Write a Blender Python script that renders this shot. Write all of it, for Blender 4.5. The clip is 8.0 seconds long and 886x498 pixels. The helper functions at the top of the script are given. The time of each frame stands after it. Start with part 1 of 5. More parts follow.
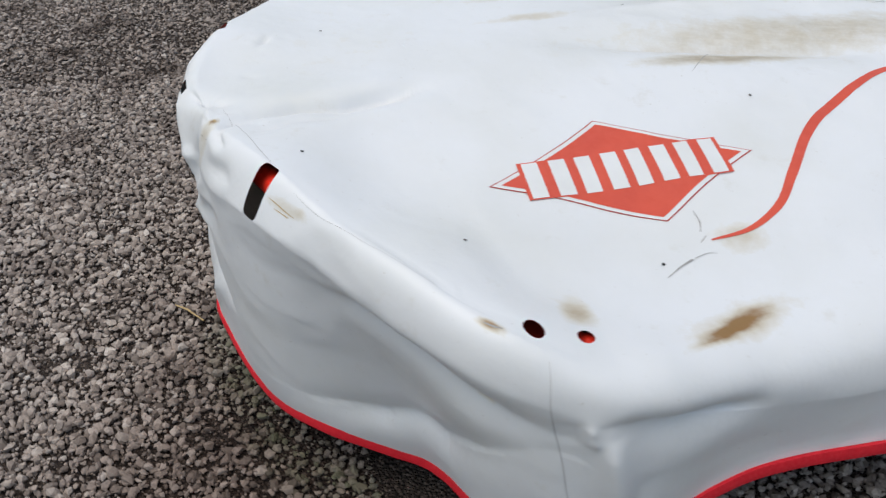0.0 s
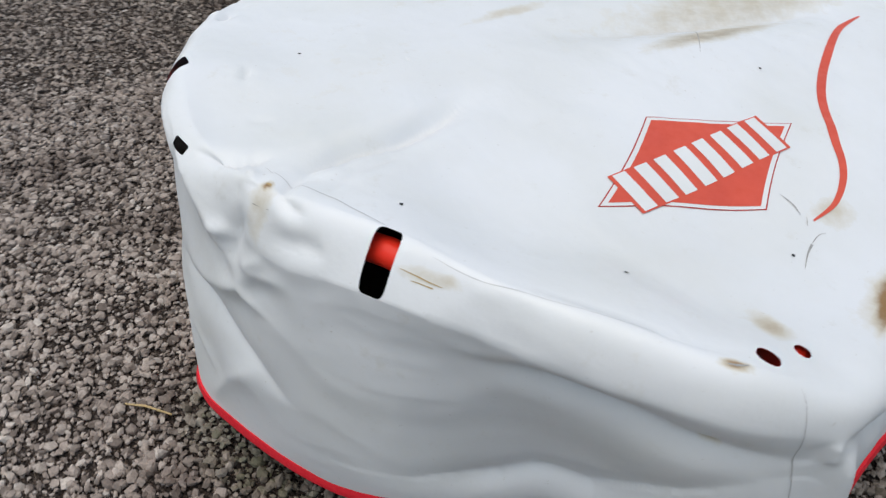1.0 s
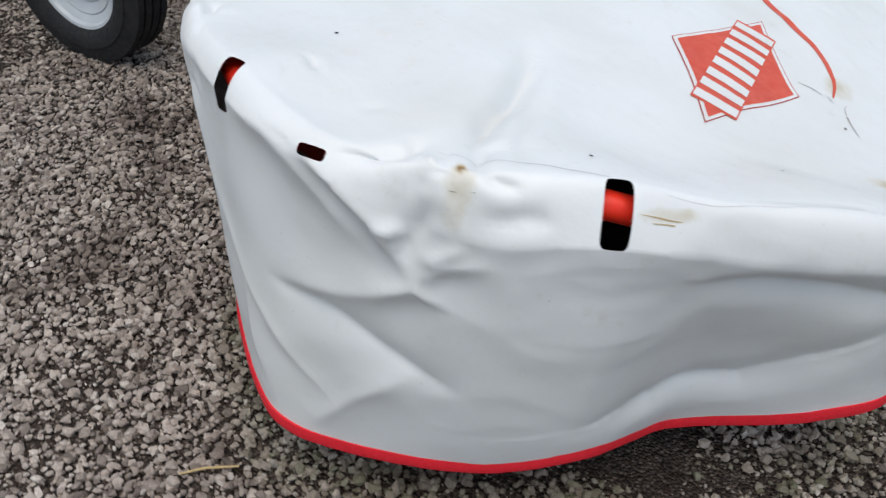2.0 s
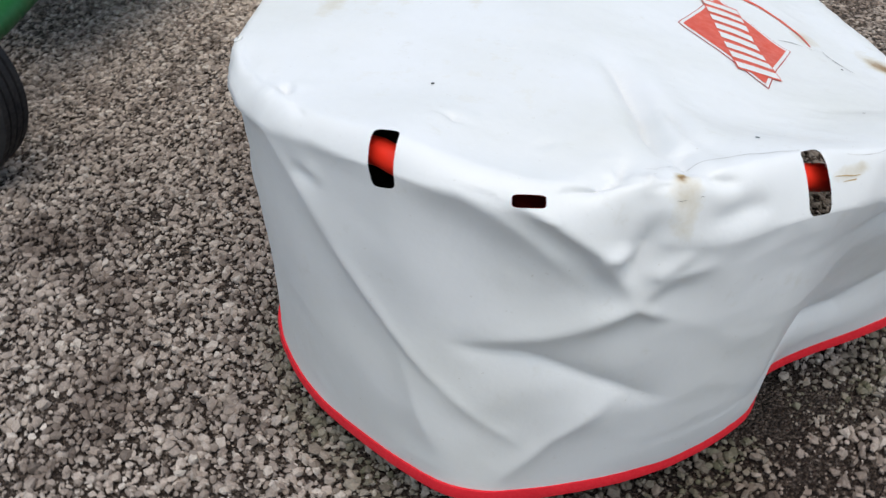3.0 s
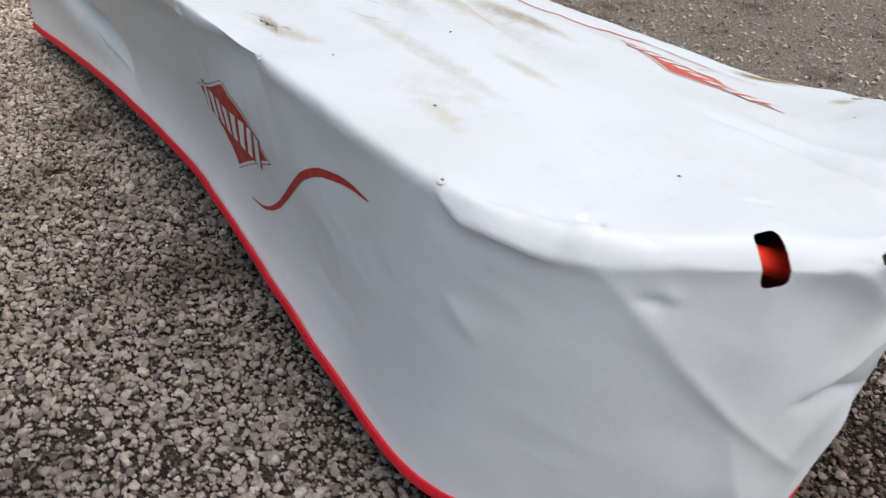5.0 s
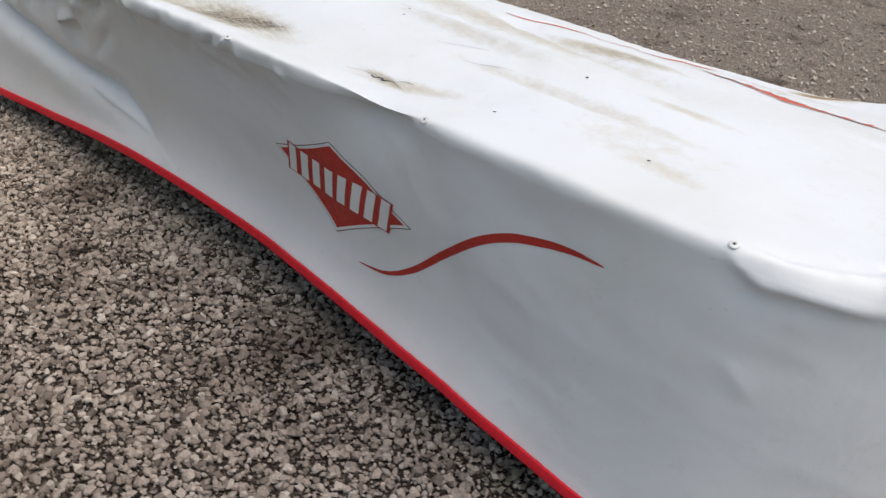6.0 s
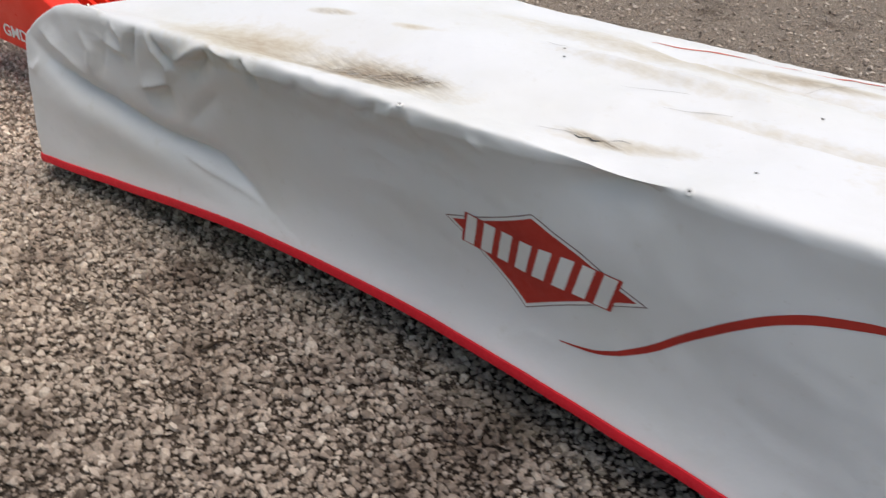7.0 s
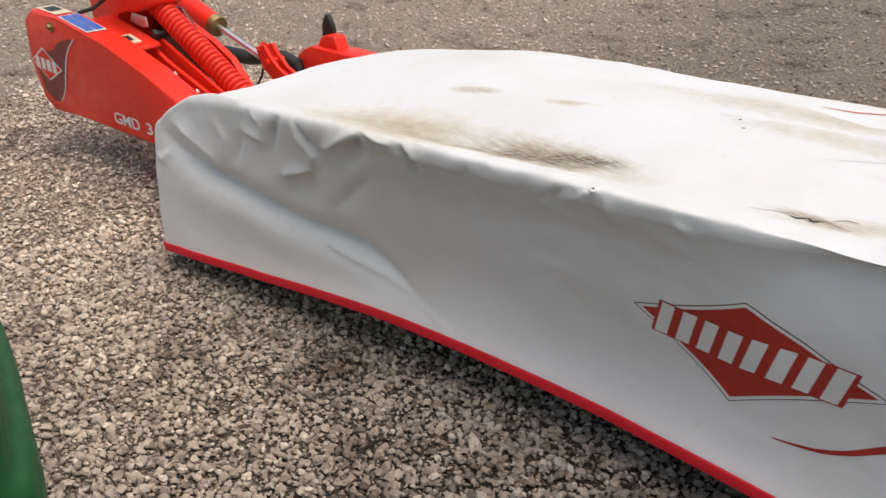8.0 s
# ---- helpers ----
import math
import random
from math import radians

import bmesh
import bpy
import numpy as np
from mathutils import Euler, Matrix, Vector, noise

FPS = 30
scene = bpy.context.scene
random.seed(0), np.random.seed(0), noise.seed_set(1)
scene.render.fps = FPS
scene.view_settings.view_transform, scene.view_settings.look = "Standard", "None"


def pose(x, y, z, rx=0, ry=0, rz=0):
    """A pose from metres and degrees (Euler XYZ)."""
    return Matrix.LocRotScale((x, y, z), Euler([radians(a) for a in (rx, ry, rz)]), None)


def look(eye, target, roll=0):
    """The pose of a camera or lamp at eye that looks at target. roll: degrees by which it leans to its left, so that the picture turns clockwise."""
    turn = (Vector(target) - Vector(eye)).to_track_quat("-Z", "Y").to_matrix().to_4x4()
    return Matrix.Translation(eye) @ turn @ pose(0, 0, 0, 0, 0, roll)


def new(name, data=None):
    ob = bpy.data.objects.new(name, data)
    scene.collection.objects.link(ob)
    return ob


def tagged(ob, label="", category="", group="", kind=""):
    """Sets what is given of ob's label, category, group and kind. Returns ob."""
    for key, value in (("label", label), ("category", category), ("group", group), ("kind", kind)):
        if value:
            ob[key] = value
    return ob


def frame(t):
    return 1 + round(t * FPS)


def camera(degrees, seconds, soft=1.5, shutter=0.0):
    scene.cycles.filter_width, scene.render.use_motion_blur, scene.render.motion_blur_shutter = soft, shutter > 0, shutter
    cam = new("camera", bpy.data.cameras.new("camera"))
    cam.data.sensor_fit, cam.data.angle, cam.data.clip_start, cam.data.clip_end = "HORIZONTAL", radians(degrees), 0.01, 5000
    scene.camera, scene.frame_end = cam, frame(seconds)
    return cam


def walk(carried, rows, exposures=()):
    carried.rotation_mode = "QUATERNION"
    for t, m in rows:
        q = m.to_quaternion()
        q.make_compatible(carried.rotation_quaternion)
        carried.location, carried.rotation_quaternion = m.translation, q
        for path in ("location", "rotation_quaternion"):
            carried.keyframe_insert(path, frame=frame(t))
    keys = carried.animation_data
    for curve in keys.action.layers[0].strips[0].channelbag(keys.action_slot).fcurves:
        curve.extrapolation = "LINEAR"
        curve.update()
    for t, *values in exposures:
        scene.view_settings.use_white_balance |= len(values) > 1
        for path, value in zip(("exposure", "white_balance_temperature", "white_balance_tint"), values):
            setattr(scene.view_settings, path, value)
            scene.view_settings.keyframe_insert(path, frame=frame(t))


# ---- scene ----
cam = camera(57.5, 8.0, soft=1.3, shutter=0.27)
PATH = [
    (0, (0.087, 0.404, 1.405), (0.003, 2.025, 0.236), -0.5),
    (0.5, (-0.201, 0.499, 1.384), (-0.047, 2.105, 0.201), -0.2),
    (1, (-0.466, 0.681, 1.381), (0.06, 2.188, 0.176), 1.8),
    (1.5, (-0.823, 0.835, 1.365), (0.051, 2.14, 0.128), 2.8),
    (2, (-1.041, 1.064, 1.338), (0.075, 2.151, 0.085), 3.2),
    (2.2, (-1.111, 1.186, 1.35), (0.073, 2.205, 0.101), 3.2),
    (3.3, (-1.415, 1.805, 1.33), (0.117, 2.279, 0.135), -1.5),
    (3.5, (-1.421, 1.952, 1.344), (0.134, 2.34, 0.148), -1.7),
    (4, (-1.436, 2.261, 1.367), (0.179, 2.284, 0.189), 1.5),
    (4.2, (-1.456, 2.408, 1.38), (0.16, 2.251, 0.212), 3.3),
    (5.3, (-1.139, 3.001, 1.355), (0.4, 2.358, 0.252), 6.7),
    (5.5, (-1.069, 3.119, 1.342), (0.452, 2.414, 0.252), 7.0),
    (6, (-0.9, 3.411, 1.356), (0.541, 2.524, 0.289), 6.9),
    (6.5, (-0.645, 3.56, 1.336), (0.742, 2.608, 0.254), 5.7),
    (6.7, (-0.543, 3.639, 1.337), (0.842, 2.669, 0.269), 5.4),
    (7, (-0.395, 3.731, 1.349), (0.996, 2.765, 0.285), 3.3),
    (7.5, (-0.201, 3.872, 1.349), (1.227, 2.885, 0.356), 1.0),
    (8, (-0.121, 3.916, 1.349), (1.385, 2.999, 0.404), -0.4),
]
EXPOSURES = [(0.0, 0.30, 7080, 6), (2.0, 0.40, 7020, 5), (4.0, 0.54, 7020, 6), (5.5, 0.52, 7270, 8), (7.0, 0.63, 7700, 10), (8.0, 0.62, 8020, 11)]
walk(cam, [(t, look(eye, target, roll)) for t, eye, target, roll in PATH], EXPOSURES)

# ---- light: an overcast yard, the sky a little brighter over the outer front corner ----
AXIS = radians(18.5)
CU, SU = math.cos(AXIS), math.sin(AXIS)


def W(u, v, z):
    """From the mower's own axes (u along it, v across to its front, z up) to the world."""
    return Vector((-0.235 + u * CU + v * SU, 2.505 + u * SU - v * CU, z))


def WA(p):
    p = np.asarray(p, float)
    return np.stack([-0.235 + p[..., 0] * CU + p[..., 1] * SU, 2.505 + p[..., 0] * SU - p[..., 1] * CU, p[..., 2]], -1)


sky_world = bpy.data.worlds.new("sky")
scene.world = sky_world
sky_world.use_nodes = True
SUN_FROM = (W(-0.44, 0.09, 1.6) - W(0, 0, 0)).normalized()
wn, wl = sky_world.node_tree.nodes, sky_world.node_tree.links
sky = wn.new("ShaderNodeTexSky")
sky.sky_type, sky.sun_disc = "NISHITA", False
sky.sun_elevation = math.asin(SUN_FROM.z)
sky.sun_rotation = math.atan2(SUN_FROM.x, SUN_FROM.y)
sky.dust_density, sky.air_density, sky.ozone_density = 2.0, 1.2, 0.5
wl.new(sky.outputs[0], wn["Background"].inputs[0])
wn["Background"].inputs[1].default_value = 0.125
sun_lamp = bpy.data.lights.new("sun", "SUN")
sun_lamp.energy, sun_lamp.angle, sun_lamp.color = 1.25, radians(60), (1.0, 0.99, 0.98)
sun = new("sun", sun_lamp)
sun.matrix_world = look(SUN_FROM * 20, (0, 0, 0))


# ---- materials ----
def material(name, rough=0.5, metal=0.0, color=(0.5, 0.5, 0.5), spec=0.5):
    m = bpy.data.materials.new(name)
    m.use_nodes = True
    b = m.node_tree.nodes["Principled BSDF"]
    b.inputs["Base Color"].default_value = (*color, 1)
    b.inputs["Roughness"].default_value, b.inputs["Metallic"].default_value = rough, metal
    b.inputs["Specular IOR Level"].default_value = spec
    return m, m.node_tree.nodes, m.node_tree.links, b


def noise_node(n, l, scale, detail=4.0, coord="Object", rough=0.55):
    tc = n.new("ShaderNodeTexCoord")
    t = n.new("ShaderNodeTexNoise")
    t.inputs["Scale"].default_value, t.inputs["Detail"].default_value, t.inputs["Roughness"].default_value = scale, detail, rough
    l.new(tc.outputs[coord], t.inputs["Vector"])
    return t


def ramp_node(n, l, source, stops):
    r = n.new("ShaderNodeValToRGB")
    while len(r.color_ramp.elements) < len(stops):
        r.color_ramp.elements.new(0.5)
    for e, (pos, col) in zip(r.color_ramp.elements, stops):
        e.position, e.color = pos, (*col, 1) if len(col) == 3 else col
    l.new(source, r.inputs[0])
    return r


def mix_node(n, l, fac, a, b, kind="MIX"):
    m = n.new("ShaderNodeMix")
    m.data_type, m.blend_type = "RGBA", kind
    for sock, val in ((m.inputs[0], fac), (m.inputs[6], a), (m.inputs[7], b)):
        if isinstance(val, bpy.types.NodeSocket):
            l.new(val, sock)
        elif isinstance(val, (int, float)):
            sock.default_value = val
        else:
            sock.default_value = (*val, 1)
    return m.outputs[2]


def bump_node(n, l, b, height, strength, dist):
    bp = n.new("ShaderNodeBump")
    bp.inputs["Strength"].default_value, bp.inputs["Distance"].default_value = strength, dist
    l.new(height, bp.inputs["Height"])
    l.new(bp.outputs[0], b.inputs["Normal"])


def math_node(n, l, op, a, c):
    m = n.new("ShaderNodeMath")
    m.operation = op
    for sock, val in ((m.inputs[0], a), (m.inputs[1], c)):
        if isinstance(val, bpy.types.NodeSocket):
            l.new(val, sock)
        else:
            sock.default_value = val
    return m.outputs[0]


def vinyl_material():
    m, n, l, b = material("white_vinyl", 0.42, 0, (0.76, 0.77, 0.79), 0.4)
    big = noise_node(n, l, 3.0, 5)
    fine = noise_node(n, l, 60.0, 6)
    grime = ramp_node(n, l, big.outputs[0], [(0.42, (0.72, 0.73, 0.75)), (0.75, (0.665, 0.67, 0.66))])
    stain = n.new("ShaderNodeAttribute")
    stain.attribute_name = "stain"
    soot = n.new("ShaderNodeAttribute")
    soot.attribute_name = "soot"
    streak = noise_node(n, l, 22.0, 8, rough=0.7)
    cut = ramp_node(n, l, streak.outputs[0], [(0.36, (0.48, 0.48, 0.48)), (0.62, (0, 0, 0))])
    wash = math_node(n, l, "MULTIPLY", math_node(n, l, "SUBTRACT", stain.outputs["Fac"], math_node(n, l, "MULTIPLY", cut.outputs[0], 0.38)), 1.35)
    wash = math_node(n, l, "MINIMUM", math_node(n, l, "MAXIMUM", wash, 0.0), 1.0)
    deep = ramp_node(n, l, wash, [(0.0, (0.60, 0.54, 0.42)), (0.45, (0.46, 0.37, 0.22)), (0.9, (0.27, 0.15, 0.055))])
    smudge = noise_node(n, l, 13.0, 9, rough=0.72)
    sm = ramp_node(n, l, smudge.outputs[0], [(0.60, (0, 0, 0)), (0.74, (0.30, 0.30, 0.30))])
    speck = noise_node(n, l, 95.0, 3, rough=0.6)
    sk = ramp_node(n, l, speck.outputs[0], [(0.70, (0, 0, 0)), (0.76, (0.35, 0.35, 0.35))])
    soiled = mix_node(n, l, sm.outputs[0], grime.outputs[0], (0.50, 0.46, 0.38))
    soiled = mix_node(n, l, sk.outputs[0], soiled, (0.36, 0.32, 0.26))
    brown = mix_node(n, l, math_node(n, l, "POWER", wash, 0.65), soiled, deep.outputs[0])
    tc = n.new("ShaderNodeTexCoord")
    mp = n.new("ShaderNodeMapping")
    mp.inputs["Rotation"].default_value[2] = -0.33
    mp.inputs["Scale"].default_value = (18.0, 95.0, 40.0)
    l.new(tc.outputs["Object"], mp.inputs["Vector"])
    streak2 = n.new("ShaderNodeTexNoise")
    streak2.inputs["Scale"].default_value, streak2.inputs["Detail"].default_value, streak2.inputs["Roughness"].default_value = 1.0, 8.0, 0.7
    l.new(mp.outputs[0], streak2.inputs["Vector"])
    cut2 = ramp_node(n, l, streak2.outputs[0], [(0.40, (0, 0, 0)), (0.60, (1, 1, 1))])
    dark = mix_node(n, l, math_node(n, l, "MULTIPLY", soot.outputs["Fac"], cut2.outputs[0]), brown, (0.085, 0.052, 0.026))
    l.new(dark, b.inputs["Base Color"])
    rr = ramp_node(n, l, fine.outputs[0], [(0.3, (0.36,) * 3), (0.7, (0.5,) * 3)])
    l.new(rr.outputs[0], b.inputs["Roughness"])
    weave = noise_node(n, l, 240.0, 3)
    soft = noise_node(n, l, 9.0, 4)
    ridge = noise_node(n, l, 5.0, 2.0)
    ridge.noise_type = "RIDGED_MULTIFRACTAL"
    ridge.inputs["Distortion"].default_value = 0.6
    where = ramp_node(n, l, big.outputs[0], [(0.45, (0.05, 0.05, 0.05)), (0.62, (0.5, 0.5, 0.5))])
    crinkle = math_node(n, l, "MULTIPLY", ridge.outputs[0], where.outputs[0])
    fine_relief = math_node(n, l, "ADD", math_node(n, l, "MULTIPLY", weave.outputs[0], 0.05), soft.outputs[0])
    bump_node(n, l, b, math_node(n, l, "ADD", fine_relief, crinkle), 0.25, 0.012)
    return m


def paint_material(name, color, dark, rough=0.32, scale=14.0, spec=0.5):
    m, n, l, b = material(name, rough, 0, color, spec)
    t = noise_node(n, l, scale, 6)
    r = ramp_node(n, l, t.outputs[0], [(0.35, color), (0.8, dark)])
    l.new(r.outputs[0], b.inputs["Base Color"])
    t2 = noise_node(n, l, scale * 4, 5)
    r2 = ramp_node(n, l, t2.outputs[0], [(0.3, (rough * 0.8,) * 3), (0.75, (min(1, rough * 1.5),) * 3)])
    l.new(r2.outputs[0], b.inputs["Roughness"])
    bump_node(n, l, b, t2.outputs[0], 0.08, 0.002)
    return m


def yard_tone(n, l):
    """The yard's tone by position: darker off the mower's outer front corner, grading to pale tan behind it and out in
    front.
    """
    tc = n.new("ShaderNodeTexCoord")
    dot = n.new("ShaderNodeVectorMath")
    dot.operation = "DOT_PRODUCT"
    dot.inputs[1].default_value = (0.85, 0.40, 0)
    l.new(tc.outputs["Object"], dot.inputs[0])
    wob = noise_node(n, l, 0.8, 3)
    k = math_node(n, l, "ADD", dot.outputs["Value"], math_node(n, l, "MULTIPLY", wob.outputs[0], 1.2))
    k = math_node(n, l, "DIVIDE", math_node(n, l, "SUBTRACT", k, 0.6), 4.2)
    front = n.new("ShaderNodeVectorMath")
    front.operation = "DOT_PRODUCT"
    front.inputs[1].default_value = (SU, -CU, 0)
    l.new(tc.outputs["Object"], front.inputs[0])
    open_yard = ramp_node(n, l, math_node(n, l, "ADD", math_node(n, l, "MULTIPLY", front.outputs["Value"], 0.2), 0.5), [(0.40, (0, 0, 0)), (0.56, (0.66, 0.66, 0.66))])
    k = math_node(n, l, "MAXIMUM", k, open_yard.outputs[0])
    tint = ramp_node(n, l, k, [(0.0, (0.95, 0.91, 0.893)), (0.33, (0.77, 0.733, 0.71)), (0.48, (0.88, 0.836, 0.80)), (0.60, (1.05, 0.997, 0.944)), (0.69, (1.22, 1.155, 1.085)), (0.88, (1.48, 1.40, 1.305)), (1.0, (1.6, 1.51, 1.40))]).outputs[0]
    # a darker, browner patch of soil off the outer front corner
    patch_dist = n.new("ShaderNodeVectorMath")
    patch_dist.operation = "DISTANCE"
    patch_dist.inputs[1].default_value = W(-0.52, 0.98, 0.0)
    l.new(tc.outputs["Object"], patch_dist.inputs[0])
    ragged = math_node(n, l, "ADD", patch_dist.outputs["Value"], math_node(n, l, "MULTIPLY", noise_node(n, l, 5.0, 5).outputs[0], 0.25))
    patch_tone = ramp_node(n, l, ragged, [(0.30, (0.56, 0.51, 0.49)), (0.70, (1, 1, 1))])
    return k, open_yard.outputs[0], mix_node(n, l, 1.0, tint, patch_tone.outputs[0], "MULTIPLY")


def ground_material():
    m, n, l, b = material("packed_grit", 0.95, 0, (0.1, 0.09, 0.08), 0.2)
    tc = n.new("ShaderNodeTexCoord")
    vor = n.new("ShaderNodeTexVoronoi")
    vor.inputs["Scale"].default_value = 140.0
    l.new(tc.outputs["Object"], vor.inputs["Vector"])
    pebble = ramp_node(n, l, vor.outputs["Color"], [(0.15, (0.062, 0.048, 0.041)), (0.6, (0.135, 0.108, 0.094)), (0.9, (0.27, 0.23, 0.205))])
    edge = ramp_node(n, l, vor.outputs["Distance"], [(0.3, (1, 1, 1)), (0.8, (0.5, 0.48, 0.46))])
    patch = noise_node(n, l, 2.6, 6, rough=0.65)
    pr = ramp_node(n, l, patch.outputs[0], [(0.33, (0.50, 0.47, 0.45)), (0.45, (1, 1, 1))])
    # dry is only the position along the yard's tone ramp
    dry, far, tint = yard_tone(n, l)
    fines = ramp_node(n, l, dry, [(0.40, (0, 0, 0)), (0.64, (0.35, 0.35, 0.35)), (0.82, (0.95, 0.95, 0.95))])
    off = n.new("ShaderNodeVectorMath")
    off.operation = "DISTANCE"
    off.inputs[1].default_value = W(1.0, 0.0, 0.0)
    l.new(tc.outputs["Object"], off.inputs[0])
    around = ramp_node(n, l, math_node(n, l, "MULTIPLY", off.outputs["Value"], 0.1), [(0.27, (0, 0, 0)), (0.42, (0.5, 0.5, 0.5))])
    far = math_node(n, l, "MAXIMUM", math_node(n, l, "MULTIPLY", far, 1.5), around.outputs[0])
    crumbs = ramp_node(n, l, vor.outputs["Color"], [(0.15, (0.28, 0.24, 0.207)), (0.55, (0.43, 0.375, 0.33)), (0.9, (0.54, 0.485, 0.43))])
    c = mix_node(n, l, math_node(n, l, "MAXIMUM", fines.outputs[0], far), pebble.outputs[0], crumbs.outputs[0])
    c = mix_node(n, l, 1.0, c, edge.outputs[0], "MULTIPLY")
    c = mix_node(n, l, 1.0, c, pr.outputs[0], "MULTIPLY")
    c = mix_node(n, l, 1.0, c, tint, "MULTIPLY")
    l.new(c, b.inputs["Base Color"])
    inv = math_node(n, l, "SUBTRACT", 1.0, vor.outputs["Distance"])
    bump_node(n, l, b, inv, 1.0, 0.02)
    return m


def stone_material():
    m, n, l, b = material("crushed_stone", 0.85, 0, (0.35, 0.31, 0.27), 0.3)
    geo = n.new("ShaderNodeNewGeometry")
    tone = ramp_node(n, l, geo.outputs["Random Per Island"],
                     [(0.0, (0.17, 0.143, 0.128)), (0.22, (0.32, 0.278, 0.252)), (0.6, (0.435, 0.385, 0.352)), (0.9, (0.53, 0.478, 0.442)), (1.0, (0.64, 0.60, 0.565))])
    grain = noise_node(n, l, 180.0, 4)
    gr = ramp_node(n, l, grain.outputs[0], [(0.3, (0.72, 0.71, 0.70)), (0.7, (1.08, 1.07, 1.05))])
    patch = noise_node(n, l, 2.6, 6, rough=0.65)
    pr = ramp_node(n, l, patch.outputs[0], [(0.36, (0.52, 0.49, 0.48)), (0.48, (1, 1, 1))])
    c = mix_node(n, l, 1.0, tone.outputs[0], gr.outputs[0], "MULTIPLY")
    c = mix_node(n, l, 1.0, c, pr.outputs[0], "MULTIPLY")
    c = mix_node(n, l, 1.0, c, yard_tone(n, l)[2], "MULTIPLY")
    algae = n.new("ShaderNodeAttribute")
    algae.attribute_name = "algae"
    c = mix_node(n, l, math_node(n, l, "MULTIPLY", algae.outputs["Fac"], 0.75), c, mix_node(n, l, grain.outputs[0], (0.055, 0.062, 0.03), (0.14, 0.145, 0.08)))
    l.new(c, b.inputs["Base Color"])
    bump_node(n, l, b, grain.outputs[0], 0.4, 0.003)
    return m


VINYL = vinyl_material()
TRIM_RED = paint_material("red_webbing", (0.76, 0.02, 0.036), (0.66, 0.016, 0.030), 0.6, 40, 0.3)
PRINT_ORANGE = paint_material("orange_print", (0.66, 0.085, 0.045), (0.58, 0.07, 0.04), 0.45, 12)
PRINT_RED = paint_material("red_print", (0.45, 0.03, 0.02), (0.38, 0.025, 0.018), 0.5, 12)
PRINT_WHITE = paint_material("white_print", (0.71, 0.715, 0.72), (0.66, 0.66, 0.65), 0.45, 12)
PRINT_DARK = paint_material("dark_outline_print", (0.13, 0.03, 0.03), (0.10, 0.03, 0.03), 0.5, 12)
RED = paint_material("red_paint", (0.88, 0.036, 0.018), (0.78, 0.030, 0.015), 0.34, 4, 0.32)
# the maroon of the arm's print, and red darkened for shade inside the arm
MAROON_AND_SHADE = paint_material("maroon_and_shade", (0.20, 0.014, 0.013), (0.17, 0.011, 0.011), 0.35, 9)
THREAD = paint_material("grey_thread", (0.28, 0.275, 0.27), (0.45, 0.44, 0.43), 0.8, 60)
GRIME = paint_material("brown_grime", (0.10, 0.075, 0.055), (0.17, 0.135, 0.10), 0.7, 70, 0.3)
BLACK = paint_material("black_steel", (0.012, 0.012, 0.012), (0.03, 0.028, 0.026), 0.5, 20)
RUBBER = paint_material("tyre_rubber", (0.012, 0.012, 0.015), (0.026, 0.025, 0.025), 0.7, 18, 0.3)
RIM_GREY = paint_material("silver_rim", (0.50, 0.53, 0.57), (0.40, 0.42, 0.45), 0.4, 10)
GREEN = paint_material("green_paint", (0.009, 0.10, 0.030), (0.008, 0.085, 0.025), 0.45, 8, 0.35)
CHROME, *_ = material("chrome", 0.28, 1.0, (0.92, 0.92, 0.93))
BRASS, *_ = material("worn_brass", 0.5, 0.8, (0.30, 0.23, 0.12))
STEEL, *_ = material("zinc_steel", 0.35, 0.9, (0.6, 0.6, 0.6))
BLUE = paint_material("blue_sticker", (0.05, 0.14, 0.5), (0.04, 0.12, 0.44), 0.35, 10)
CREAM = paint_material("cream_sticker", (0.75, 0.68, 0.5), (0.68, 0.6, 0.42), 0.4, 10)
STRAW = paint_material("dry_straw", (0.5, 0.36, 0.18), (0.4, 0.28, 0.13), 0.7, 60)
BARK = paint_material("dark_bark", (0.035, 0.024, 0.017), (0.06, 0.043, 0.03), 0.85, 90, 0.2)
GRIT = ground_material()
STONE = stone_material()


# ---- mesh helpers ----
def smooth(me, on=True):
    me.polygons.foreach_set("use_smooth", [on] * len(me.polygons))


def link_mesh(name, me, mat, parent=None, label=""):
    me.materials.append(mat)
    ob = new(name, me)
    if parent is not None:
        ob.parent = parent
    if label:
        tagged(ob, label)
    return ob


def part(name, bm, mat, parent, label="", shade=True):
    me = bpy.data.meshes.new(name)
    bmesh.ops.recalc_face_normals(bm, faces=bm.faces[:])
    bm.to_mesh(me)
    bm.free()
    if shade:
        smooth(me)
        me.set_sharp_from_angle(angle=radians(35))
    return link_mesh(name, me, mat, parent, label)


def thing(name, label, category, group=""):
    return tagged(new(name), label, category, group)


